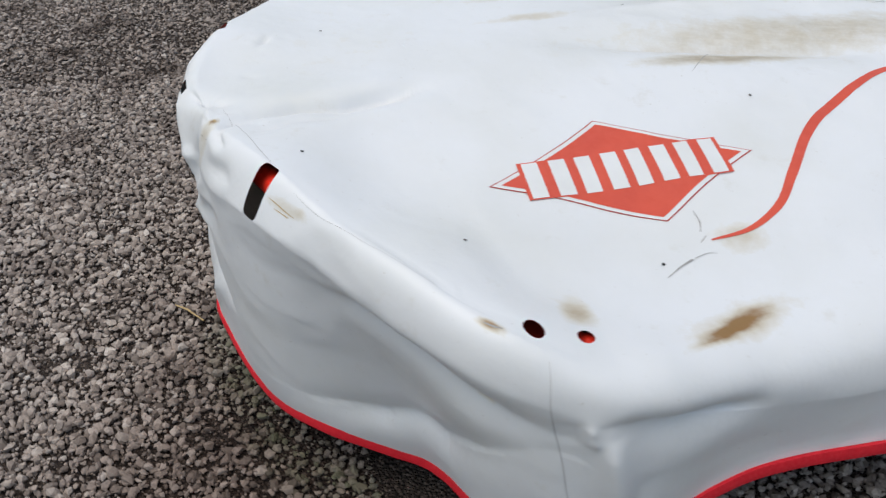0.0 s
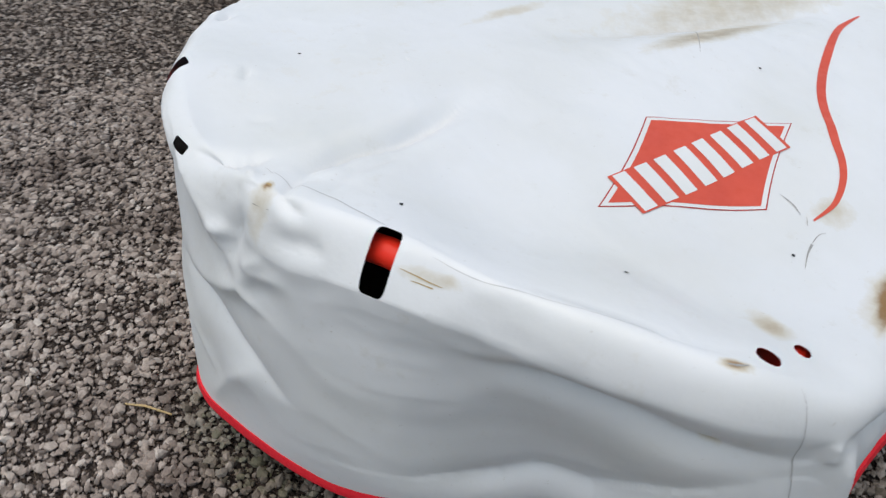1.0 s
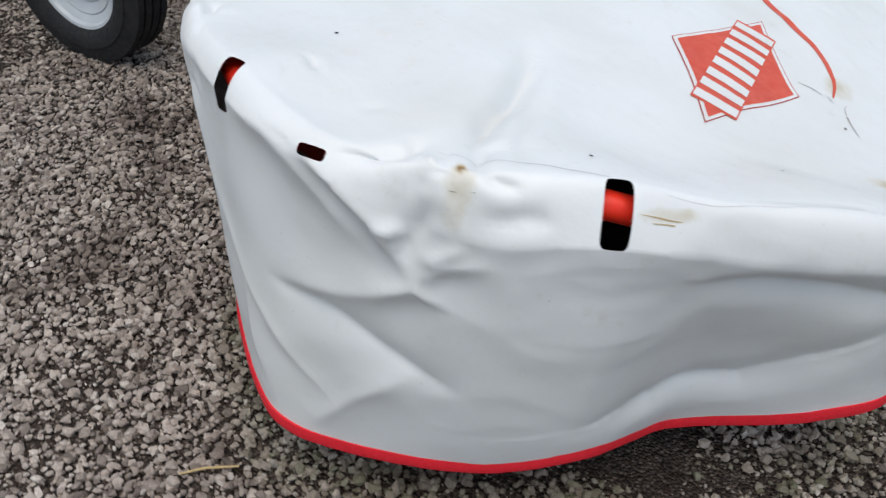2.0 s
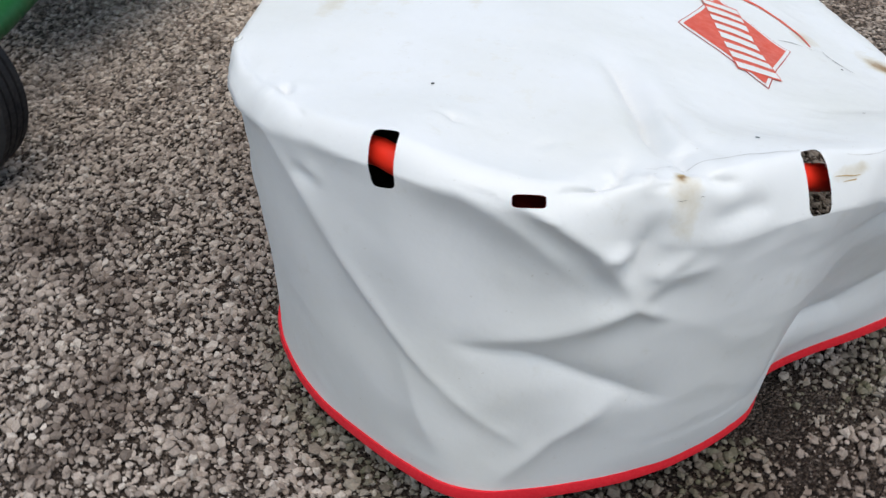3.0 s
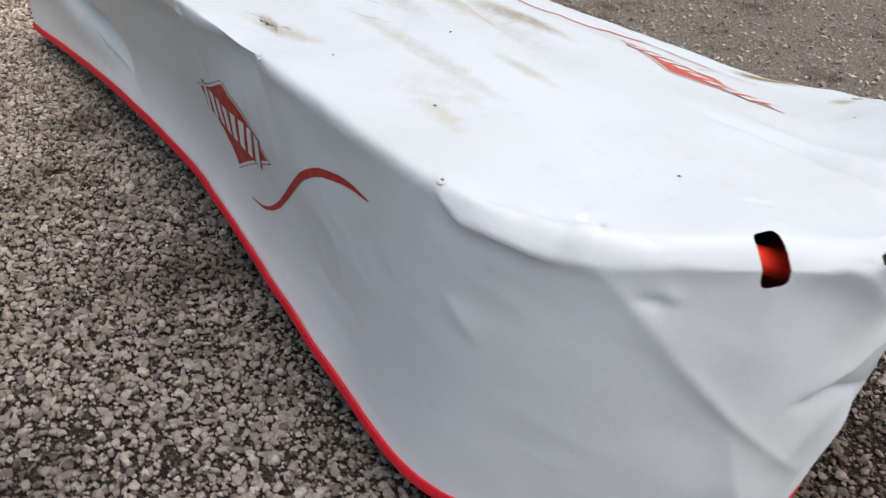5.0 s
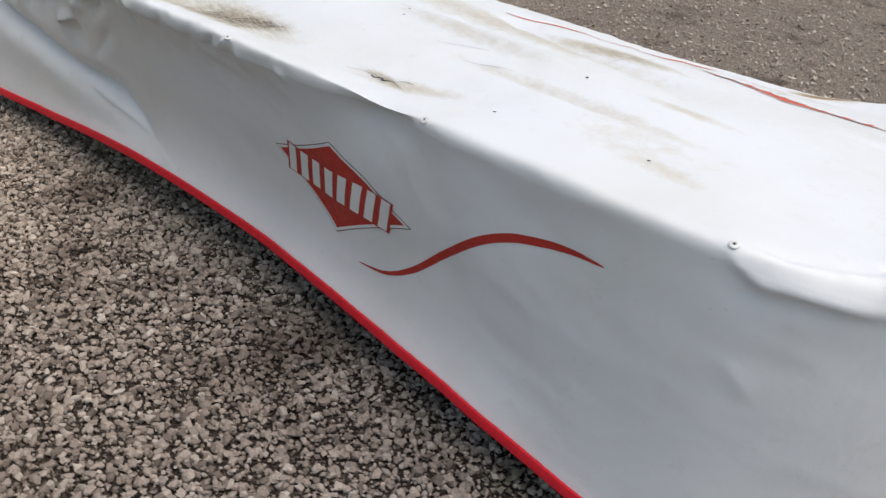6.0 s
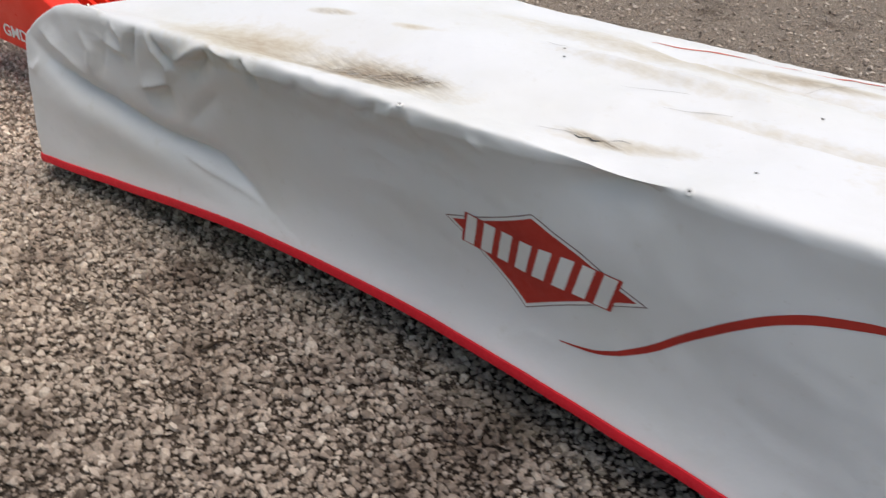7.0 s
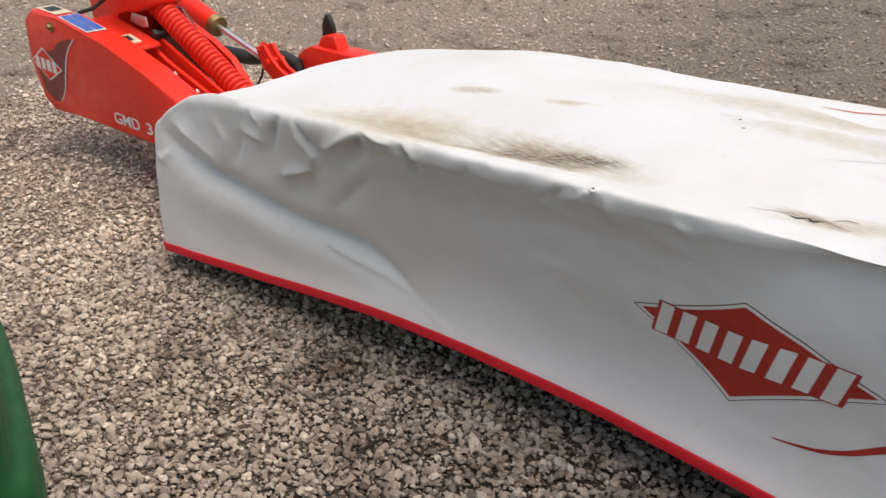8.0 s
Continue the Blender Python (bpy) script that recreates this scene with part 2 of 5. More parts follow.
def tube(bm, path, radius, sides=12, cap=True):
    """A tube through the points of path; radius a number or one per point."""
    pts = [Vector(p) for p in path]
    rad = radius if hasattr(radius, "__len__") else [radius] * len(pts)
    rings, ref = [], None
    for i, p in enumerate(pts):
        d = (pts[min(i + 1, len(pts) - 1)] - pts[max(i - 1, 0)]).normalized()
        if ref is None:
            ref = d.orthogonal().normalized()
        ref = (ref - d * ref.dot(d)).normalized()
        side = d.cross(ref)
        rings.append([bm.verts.new(p + rad[i] * (math.cos(a) * ref + math.sin(a) * side)) for a in (2 * math.pi * k / sides for k in range(sides))])
    for a, b in zip(rings, rings[1:]):
        for k in range(sides):
            bm.faces.new((a[k], a[(k + 1) % sides], b[(k + 1) % sides], b[k]))
    if cap:
        bm.faces.new(rings[0][::-1])
        bm.faces.new(rings[-1])
    return bm


def prism(bm, outline, v0, v1, bevel=0.006):
    """A plate whose outline (u, z) is extruded from v0 to v1 across the mower."""
    a = [bm.verts.new(W(u, v0, z)) for u, z in outline]
    b = [bm.verts.new(W(u, v1, z)) for u, z in outline]
    bm.faces.new(a)
    bm.faces.new(b[::-1])
    for k in range(len(a)):
        bm.faces.new((a[k], b[k], b[(k + 1) % len(a)], a[(k + 1) % len(a)]))
    if bevel:
        bmesh.ops.bevel(bm, geom=bm.edges[:], offset=bevel, segments=2, affect="EDGES", profile=0.5)
    return bm


# ---- ground ----
def build_ground():
    me = bpy.data.meshes.new("ground")
    n, s = 60, np.linspace(-1, 1, 61)
    ax = np.sign(s) * (np.abs(s) ** 3) * 400
    X, Y = np.meshgrid(ax + 0.8, ax + 2.5, indexing="ij")
    verts = np.stack([X, Y, np.full_like(X, -0.006)], -1).reshape(-1, 3)
    i = np.arange(n * (n + 1)).reshape(n, n + 1)[:, :n].ravel()
    me.from_pydata(verts.tolist(), [], np.stack([i, i + n + 1, i + n + 2, i + 1], -1).tolist())
    smooth(me)
    g = link_mesh("ground", me, GRIT)
    tagged(g, "packed yard ground of pale crushed gravel and dark grit", "ground", kind="structure")


# the cover's lower hem, in the mower's axes
HEM = [(0.022, 0.002, 0.089), (0.592, 0.006, 0.130), (1.233, 0.044, 0.137), (1.839, 0.001, 0.157), (2.424, -0.032, 0.104),
       (2.718, -0.077, 0.096), (2.849, -0.038, 0.076), (2.933, 0.309, 0.098), (2.80, 0.8, 0.18), (2.6, 1.2, 0.26),
       (1.899, 1.448, 0.258), (0.967, 1.447, 0.310), (0.408, 1.401, 0.320), (0.067, 1.424, 0.249), (-0.050, 1.302, 0.221),
       (-0.108, 1.069, 0.117), (-0.306, 0.957, 0.172), (-0.387, 0.803, 0.130), (-0.456, 0.597, 0.118), (-0.469, 0.407, 0.132), (-0.236, 0.143, 0.086)]
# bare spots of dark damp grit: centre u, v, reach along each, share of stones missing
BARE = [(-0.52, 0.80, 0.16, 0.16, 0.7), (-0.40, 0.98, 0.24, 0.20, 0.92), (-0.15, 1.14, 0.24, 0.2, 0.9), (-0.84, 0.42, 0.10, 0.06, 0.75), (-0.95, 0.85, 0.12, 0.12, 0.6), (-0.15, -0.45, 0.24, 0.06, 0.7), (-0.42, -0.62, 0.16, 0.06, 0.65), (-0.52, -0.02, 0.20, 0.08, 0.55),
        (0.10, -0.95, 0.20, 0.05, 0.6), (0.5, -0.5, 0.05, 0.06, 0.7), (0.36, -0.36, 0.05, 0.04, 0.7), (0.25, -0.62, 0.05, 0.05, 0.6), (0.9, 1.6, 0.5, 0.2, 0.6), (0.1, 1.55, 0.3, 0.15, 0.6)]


def build_stones(name, regions, spacing, size, seed, label, fine=True, hole=None):
    """Loose angular crushed stones, as one mesh, over rectangles (u0, u1, v0, v1) of the mower's axes."""
    rng = np.random.default_rng(seed)
    bm = bmesh.new()
    if fine:
        bmesh.ops.create_icosphere(bm, subdivisions=1, radius=1.0)
    else:
        for q in ((1, 0, 0), (-1, 0, 0), (0, 1, 0), (0, -1, 0), (0, 0, 1), (0, 0, -1)):
            bm.verts.new(q)
        bm.verts.ensure_lookup_table()
        bmesh.ops.convex_hull(bm, input=bm.verts[:])
    bm.verts.index_update()
    base = np.array([v.co for v in bm.verts])
    tris = np.array([[v.index for v in f.verts] for f in bm.faces])
    bm.free()
    cells = []
    for u0, u1, v0, v1 in regions:
        gu, gv = np.meshgrid(np.arange(u0, u1, spacing), np.arange(v0, v1, spacing), indexing="ij")
        cells.append(np.stack([gu.ravel(), gv.ravel()], -1))
    p = np.concatenate(cells)
    p = p + rng.uniform(-0.9, 0.9, p.shape) * spacing
    if hole:
        p = p[~((p[:, 0] > hole[0]) & (p[:, 0] < hole[1]) & (p[:, 1] > hole[2]) & (p[:, 1] < hole[3]))]
    # the layer is thin in places, where dark grit lies open
    thin = sum(np.sin(p[:, 0] * kx + p[:, 1] * ky + ph) for kx, ky, ph in ((7.1, 3.9, 0.3), (-4.3, 8.7, 1.9), (12.9, -6.1, 4.0), (3.1, -15.7, 2.2), (21.0, 17.0, 0.9), (-26.0, 13.0, 3.1)))
    bare = 0.02 + 0.16 * np.clip((thin - 1.1) / 1.4, 0, 1)
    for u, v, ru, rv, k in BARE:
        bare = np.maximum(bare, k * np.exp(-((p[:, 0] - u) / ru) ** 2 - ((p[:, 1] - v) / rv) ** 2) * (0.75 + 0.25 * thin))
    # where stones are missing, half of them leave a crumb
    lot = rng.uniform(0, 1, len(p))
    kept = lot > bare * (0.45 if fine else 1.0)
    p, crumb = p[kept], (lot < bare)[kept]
    c = len(p)
    rad = size * np.exp(rng.normal(-0.10, 0.46, c)).clip(0.35, 2.0) * np.where(crumb, 0.20, 0.5)
    flat = rng.uniform(0.45, 0.8, c)
    v = base[None] * (1 + rng.uniform(-0.36, 0.26, (c, len(base), 1))) + rng.uniform(-0.12, 0.12, (c, len(base), 3))
    v = v * np.stack([np.ones(c), rng.uniform(0.55, 1.0, c), flat], -1)[:, None]
    ang, tilt = rng.uniform(0, 2 * np.pi, c), rng.normal(0, 0.5, c)
    ct, st = np.cos(tilt)[:, None], np.sin(tilt)[:, None]
    x, z = v[..., 0] * ct - v[..., 2] * st, v[..., 0] * st + v[..., 2] * ct
    ca, sa = np.cos(ang)[:, None], np.sin(ang)[:, None]
    x, y = x * ca - v[..., 1] * sa, x * sa + v[..., 1] * ca
    world = WA(np.stack([p[:, 0], p[:, 1], rng.uniform(-0.006, 0.005, c) + rad * flat * 0.35], -1))
    out = np.stack([x, y, z], -1) * rad[:, None, None] + world[:, None]
    faces = (tris[None] + (np.arange(c) * len(base))[:, None, None]).reshape(-1, 3)
    me = bpy.data.meshes.new(name)
    me.vertices.add(out.shape[0] * out.shape[1])
    me.vertices.foreach_set("co", out.astype(np.float32).ravel())
    me.loops.add(faces.size)
    me.loops.foreach_set("vertex_index", faces.astype(np.int32).ravel())
    me.polygons.add(len(faces))
    me.polygons.foreach_set("loop_start", np.arange(0, faces.size, 3, dtype=np.int32))
    me.update(calc_edges=True)
    smooth(me, False)
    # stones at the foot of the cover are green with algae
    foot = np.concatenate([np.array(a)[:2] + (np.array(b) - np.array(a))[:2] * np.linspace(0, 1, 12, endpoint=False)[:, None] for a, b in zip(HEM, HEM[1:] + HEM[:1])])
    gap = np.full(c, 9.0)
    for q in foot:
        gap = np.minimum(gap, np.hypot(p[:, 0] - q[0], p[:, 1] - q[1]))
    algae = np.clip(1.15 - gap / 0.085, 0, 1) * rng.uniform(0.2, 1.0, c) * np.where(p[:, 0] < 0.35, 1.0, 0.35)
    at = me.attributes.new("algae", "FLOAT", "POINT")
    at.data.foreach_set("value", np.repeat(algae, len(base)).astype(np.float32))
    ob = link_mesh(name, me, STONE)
    tagged(ob, label, "gravel", kind="stuff")


build_ground()
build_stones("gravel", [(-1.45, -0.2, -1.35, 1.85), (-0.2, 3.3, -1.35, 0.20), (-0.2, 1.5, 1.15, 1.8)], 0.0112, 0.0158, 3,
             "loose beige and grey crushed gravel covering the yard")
build_stones("outer_gravel", [(-1.55, 3.5, -2.9, -1.35), (3.5, 5.2, -2.0, 2.2), (-2.2, -1.45, -1.0, 1.6), (1.5, 3.5, 1.1, 2.6), (3.3, 3.5, -1.35, 0.25), (2.8, 3.5, 0.20, 1.1)], 0.0153, 0.0170, 4,
             "coarser loose beige gravel farther out on the yard", False)
build_stones("far_gravel", [(-2.2, 9.0, -4.5, 6.5)], 0.041, 0.019, 5, "pale coarse gravel across the far yard", False, (-2.1, 5.1, -2.8, 2.5))


# ---- the cover ----
EDGE = [(0.0, 0.0, 0.765), (0.634, -0.024, 0.748), (1.25, -0.05, 0.728), (1.9, -0.05, 0.698), (2.37, -0.031, 0.661),
        (2.614, -0.042, 0.632), (2.778, -0.045, 0.527), (2.75, 0.119, 0.535), (2.66, 0.6, 0.56), (2.45, 1.08, 0.555),
        (1.9, 1.22, 0.55), (1.0, 1.36, 0.57), (0.3, 1.42, 0.59), (0.06, 1.43, 0.63), (-0.1, 1.31, 0.68),
        (-0.235, 1.11, 0.716), (-0.336, 0.932, 0.759), (-0.428, 0.74, 0.757), (-0.446, 0.53, 0.756), (-0.376, 0.331, 0.782), (-0.230, 0.118, 0.767)]
ROUND = [0.026, 0.036, 0.036, 0.032, 0.032, 0.035, 0.04, 0.05, 0.06, 0.08, 0.1, 0.12, 0.10, 0.05, 0.028, 0.024, 0.024, 0.024, 0.024, 0.024, 0.024]
# the band between the edge and the crease under it: how far down, and how far it stands out
DROP = [0.028, 0.042, 0.055, 0.042, 0.032, 0.035, 0.04, 0.05, 0.06, 0.08, 0.1, 0.12, 0.10, 0.06, 0.062, 0.076, 0.078, 0.090, 0.036, 0.040, 0.042]
LEAN = [0.0, 0.0, 0.0, 0.0, 0.0, 0.0, 0.0, 0.0, 0.0, 0.0, 0.0, 0.0, 0.0, 0.006, 0.023, 0.030, 0.043, 0.024, 0.006, 0.016, 0.014]
# how far the skirt bows out (or in) between edge and hem
BOW = [-0.014, -0.050, -0.065, -0.062, -0.03, 0.0, 0.01, 0.01, 0.01, 0.01, 0.01, 0.0, -0.01, 0.005, -0.01, -0.012, 0.014, 0.018, 0.012, 0.002, -0.002]


def closed_spline(points, counts):
    p = np.asarray(points, float)
    if p.ndim == 1:
        p = p[:, None]
    out = []
    for i, c in enumerate(counts):
        a, b, d, e = (p[(i + k) % len(p)] for k in (-1, 0, 1, 2))
        t = np.linspace(0, 1, c, endpoint=False)[:, None]
        m0, m1 = (d - a) * 0.42, (e - b) * 0.42
        chord = np.linalg.norm(d - b)
        m0, m1 = (m * min(1.0, chord * 1.2 / max(np.linalg.norm(m), 1e-9)) for m in (m0, m1))
        out.append((2 * t**3 - 3 * t**2 + 1) * b + (t**3 - 2 * t**2 + t) * m0 + (3 * t**2 - 2 * t**3) * d + (t**3 - t**2) * m1)
    return np.concatenate(out)


def step(a, b, x):
    k = np.clip((x - a) / (b - a), 0, 1)
    return k * k * (3 - 2 * k)


def profile(v):
    """The cross section of the top, from the rear edge to the front, softened."""
    at = [0, 0.2, 0.45, 0.65, 0.75, 0.85, 0.95, 1.05, 1.12, 1.22, 1.32, 1.45]
    z = [0.760, 0.762, 0.764, 0.748, 0.730, 0.708, 0.682, 0.656, 0.645, 0.642, 0.618, 0.565]
    return sum(np.interp(v + d, at, z) for d in (-0.06, -0.03, 0, 0.03, 0.06)) / 5


def top_height(u, v):
    z = profile(v)
    z = z - 0.046 * np.clip(u - 0.3, 0, 2.0) * np.clip(1.2 - v, 0, 1)
    return z - 0.064 * step(1.8, 2.7, u) - 0.005 * step(2.3, 2.7, u) * (1 - step(0.25, 0.65, v))


# folds: a line of points in the mower's axes, reach up the slope and down it, height (negative is a hollow), crest (1 sharp, 2 round)
END_FOLDS = [([(-0.423, 0.331, 0.745), (-0.455, 0.434, 0.742), (-0.463, 0.486, 0.715), (-0.467, 0.544, 0.672), (-0.466, 0.64, 0.580)], 0.06, 0.042, 0.016, 1.7),
             ([(-0.462, 0.50, 0.740), (-0.466, 0.567, 0.713), (-0.466, 0.632, 0.665), (-0.455, 0.69, 0.575)], 0.045, 0.020, 0.018, 1.5),
             ([(-0.466, 0.65, 0.655), (-0.459, 0.685, 0.660)], 0.014, 0.014, 0.007, 1.5),
             ([(-0.466, 0.625, 0.525), (-0.453, 0.699, 0.562), (-0.437, 0.752, 0.530)], 0.03, 0.020, 0.012, 1.3),
             ([(-0.453, 0.70, 0.558), (-0.463, 0.65, 0.53), (-0.471, 0.56, 0.50), (-0.466, 0.44, 0.472)], 0.05, 0.03, 0.010, 1.4),
             ([(-0.466, 0.42, 0.468), (-0.473, 0.534, 0.455), (-0.472, 0.576, 0.440), (-0.45, 0.69, 0.385), (-0.419, 0.76, 0.350)], 0.055, 0.05, -0.019, 1.0),
             ([(-0.44, 0.70, 0.375), (-0.465, 0.598, 0.283), (-0.469, 0.507, 0.165)], 0.05, 0.05, 0.012, 1.0)]
CORNER_FOLDS = [([(0.004, 0.005, 0.754), (-0.019, 0.004, 0.738), (-0.056, 0.011, 0.722), (-0.111, 0.025, 0.725), (-0.181, 0.064, 0.720), (-0.219, 0.093, 0.713)], 0.022, 0.010, 0.011, 1.2),
                ([(-0.02, 0.03, 0.76), (-0.07, 0.045, 0.755), (-0.13, 0.075, 0.752), (-0.20, 0.13, 0.756)], 0.035, 0.018, -0.010, 1.4),
                ([(-0.15, 0.045, 0.735), (-0.253, 0.106, 0.722), (-0.305, 0.161, 0.655), (-0.362, 0.238, 0.552), (-0.42, 0.318, 0.456), (-0.462, 0.406, 0.380)], 0.07, 0.035, 0.006, 1.3),
                ([(-0.335, 0.20, 0.60), (-0.42, 0.318, 0.456), (-0.462, 0.406, 0.380), (-0.467, 0.572, 0.233)], 0.04, 0.02, 0.005, 1.0),
                ([(-0.426, 0.327, 0.434), (-0.442, 0.353, 0.338), (-0.46, 0.405, 0.213)], 0.05, 0.05, 0.006, 1.0),
                ([(-0.253, 0.106, 0.735), (-0.332, 0.191, 0.752), (-0.40, 0.285, 0.752)], 0.04, 0.035, 0.004, 1.6),
                ([(-0.178, 0.138, 0.766), (-0.217, 0.150, 0.768)], 0.013, 0.010, -0.009, 1.4), ([(-0.25, 0.170, 0.773), (-0.29, 0.187, 0.77)], 0.016, 0.012, -0.005, 1.4),
                ([(-0.32, 0.18, 0.69), (-0.345, 0.21, 0.68)], 0.02, 0.015, 0.004, 1.4), ([(0.50, 0.0, 0.45), (-0.10, 0.01, 0.42)], 0.10, 0.10, 0.003, 2)]
SHOULDER_FOLDS = [
                  ([(-0.454, 0.693, 0.570), (-0.445, 0.743, 0.612), (-0.427, 0.794, 0.628)], 0.024, 0.022, 0.009, 1.5),
                  ([(-0.27, 1.05, 0.595), (-0.16, 1.23, 0.575), (-0.05, 1.335, 0.548), (0.012, 1.39, 0.535)], 0.035, 0.045, -0.018, 1.6),
                  ([(-0.31, 0.91, 0.27), (-0.17, 1.015, 0.25), (-0.07, 1.15, 0.30), (-0.035, 1.275, 0.42), (0.0, 1.36, 0.49)], 0.06, 0.03, -0.020, 1.4),
                  ([(-0.384, 0.831, 0.370), (-0.342, 0.882, 0.338)], 0.012, 0.010, 0.002, 1.3), ([(-0.36, 0.80, 0.50), (-0.20, 1.05, 0.47)], 0.07, 0.06, 0.007, 2),
                  ([(0.062, 1.43, 0.565), (0.164, 1.437, 0.53), (0.34, 1.42, 0.51)], 0.03, 0.045, -0.024, 1.5), ([(0.036, 1.415, 0.575), (0.044, 1.415, 0.52)], 0.016, 0.016, 0.012, 1.4), ([(0.05, 1.45, 0.56), (0.10, 1.46, 0.35)], 0.03, 0.03, 0.018, 2)]
KNOB_FOLDS = [([(-0.447, 0.571, 0.746), (-0.432, 0.618, 0.749), (-0.404, 0.654, 0.758), (-0.358, 0.668, 0.756)], 0.018, 0.016, -0.014, 1.3), ([(-0.409, 0.690, 0.741), (-0.413, 0.702, 0.743)], 0.014, 0.014, 0.012, 1.6),
              ([(-0.438, 0.709, 0.707), (-0.447, 0.687, 0.647), (-0.456, 0.674, 0.604)], 0.02, 0.02, -0.012, 1.3), ([(-0.466, 0.638, 0.661), (-0.459, 0.664, 0.652), (-0.451, 0.671, 0.639)], 0.018, 0.018, 0.007, 1.5),
              ([(-0.390, 0.774, 0.751), (-0.403, 0.790, 0.746), (-0.395, 0.821, 0.744)], 0.014, 0.012, -0.008, 1.3), ([(-0.152, 0.750, 0.740), (-0.277, 0.768, 0.754), (-0.350, 0.805, 0.756)], 0.02, 0.02, -0.010, 1.4),
              ([(-0.401, 0.747, 0.754), (-0.344, 0.745, 0.749), (-0.321, 0.772, 0.753)], 0.016, 0.014, -0.007, 1.3), ([(-0.448, 0.702, 0.604), (-0.445, 0.729, 0.626), (-0.439, 0.772, 0.656)], 0.024, 0.020, 0.010, 1.4),
              ([(-0.431, 0.782, 0.698), (-0.408, 0.836, 0.709), (-0.396, 0.879, 0.709)], 0.02, 0.02, -0.007, 1.5), ([(-0.302, 0.422, 0.771), (-0.273, 0.417, 0.772)], 0.012, 0.012, -0.005, 1.4)]
SMALL_FOLDS = [([(-0.174, 0.130, 0.766), (-0.215, 0.154, 0.765)], 0.014, 0.014, -0.008, 1.4), ([(-0.270, 0.394, 0.774), (-0.284, 0.424, 0.770), (-0.300, 0.445, 0.766)], 0.012, 0.012, -0.005, 1.4),
               ([(-0.099, 0.067, 0.760), (-0.166, 0.088, 0.763)], 0.016, 0.016, 0.006, 1.4), ([(-0.293, 0.158, 0.674), (-0.321, 0.210, 0.674)], 0.016, 0.016, -0.006, 1.5), ([(-0.339, 0.541, 0.752), (-0.310, 0.571, 0.753)], 0.014, 0.014, -0.004, 1.4)]
TOP_FOLDS = [([(-0.362, 0.736, 0.755), (-0.413, 0.784, 0.764), (-0.418, 0.811, 0.759)], 0.012, 0.010, -0.006, 1.2),
             ([(-0.373, 0.752, 0.756), (-0.331, 0.722, 0.746), (-0.255, 0.708, 0.742), (-0.17, 0.71, 0.741), (-0.07, 0.695, 0.741), (0.02, 0.67, 0.746)], 0.029, 0.029, -0.026, 1.6),
             ([(-0.411, 0.690, 0.758), (-0.40, 0.65, 0.757), (-0.383, 0.634, 0.758)], 0.012, 0.016, 0.006, 1.2), ([(0.30, 0.55, 0.76), (1.1, 0.74, 0.72)], 0.065, 0.065, -0.028, 1.6),
             ([(0.5, 0.42, 0.76), (1.2, 0.5, 0.74)], 0.05, 0.04, 0.014, 1.6), ([(0.78, 0.31, 0.75), (0.3, 0.28, 0.76)], 0.03, 0.02, -0.008, 1.4),
             ([(0.9, 0.86, 0.69), (2.3, 0.90, 0.63)], 0.05, 0.05, 0.014, 1.6), ([(-0.44, 0.71, 0.762), (-0.42, 0.73, 0.762)], 0.014, 0.014, -0.006, 1.5)]
CORNER_PLEATS = [([(2.736, -0.054, 0.515), (2.668, -0.040, 0.459), (2.509, -0.001, 0.390), (2.347, 0.035, 0.355), (2.180, 0.059, 0.327), (1.983, 0.046, 0.325), (1.772, 0.047, 0.229)], 0.06, 0.038, -0.046, 1.2),
                 ([(2.167, 0.046, 0.309), (2.006, 0.065, 0.279), (1.792, 0.048, 0.235)], 0.014, 0.012, 0.009, 1.4),
                 ([(2.773, -0.058, 0.424), (2.731, -0.053, 0.414), (2.701, -0.049, 0.454)], 0.02, 0.02, 0.009, 1.3),
                 ([(2.684, -0.052, 0.549), (2.570, -0.050, 0.499), (2.485, -0.017, 0.444)], 0.045, 0.016, 0.013, 1.3),
                 ([(2.478, -0.032, 0.584), (2.446, -0.041, 0.534), (2.479, -0.016, 0.449)], 0.022, 0.022, 0.011, 1.2),
                 ([(2.392, -0.051, 0.624), (2.362, -0.065, 0.578), (2.428, -0.010, 0.460)], 0.022, 0.022, -0.013, 1.2),
                 ([(2.377, -0.055, 0.578), (2.309, -0.056, 0.571), (2.265, -0.052, 0.561)], 0.035, 0.014, 0.014, 1.3),
                 ([(2.315, -0.030, 0.651), (2.268, -0.043, 0.617), (2.264, -0.048, 0.563)], 0.02, 0.02, 0.010, 1.2)]
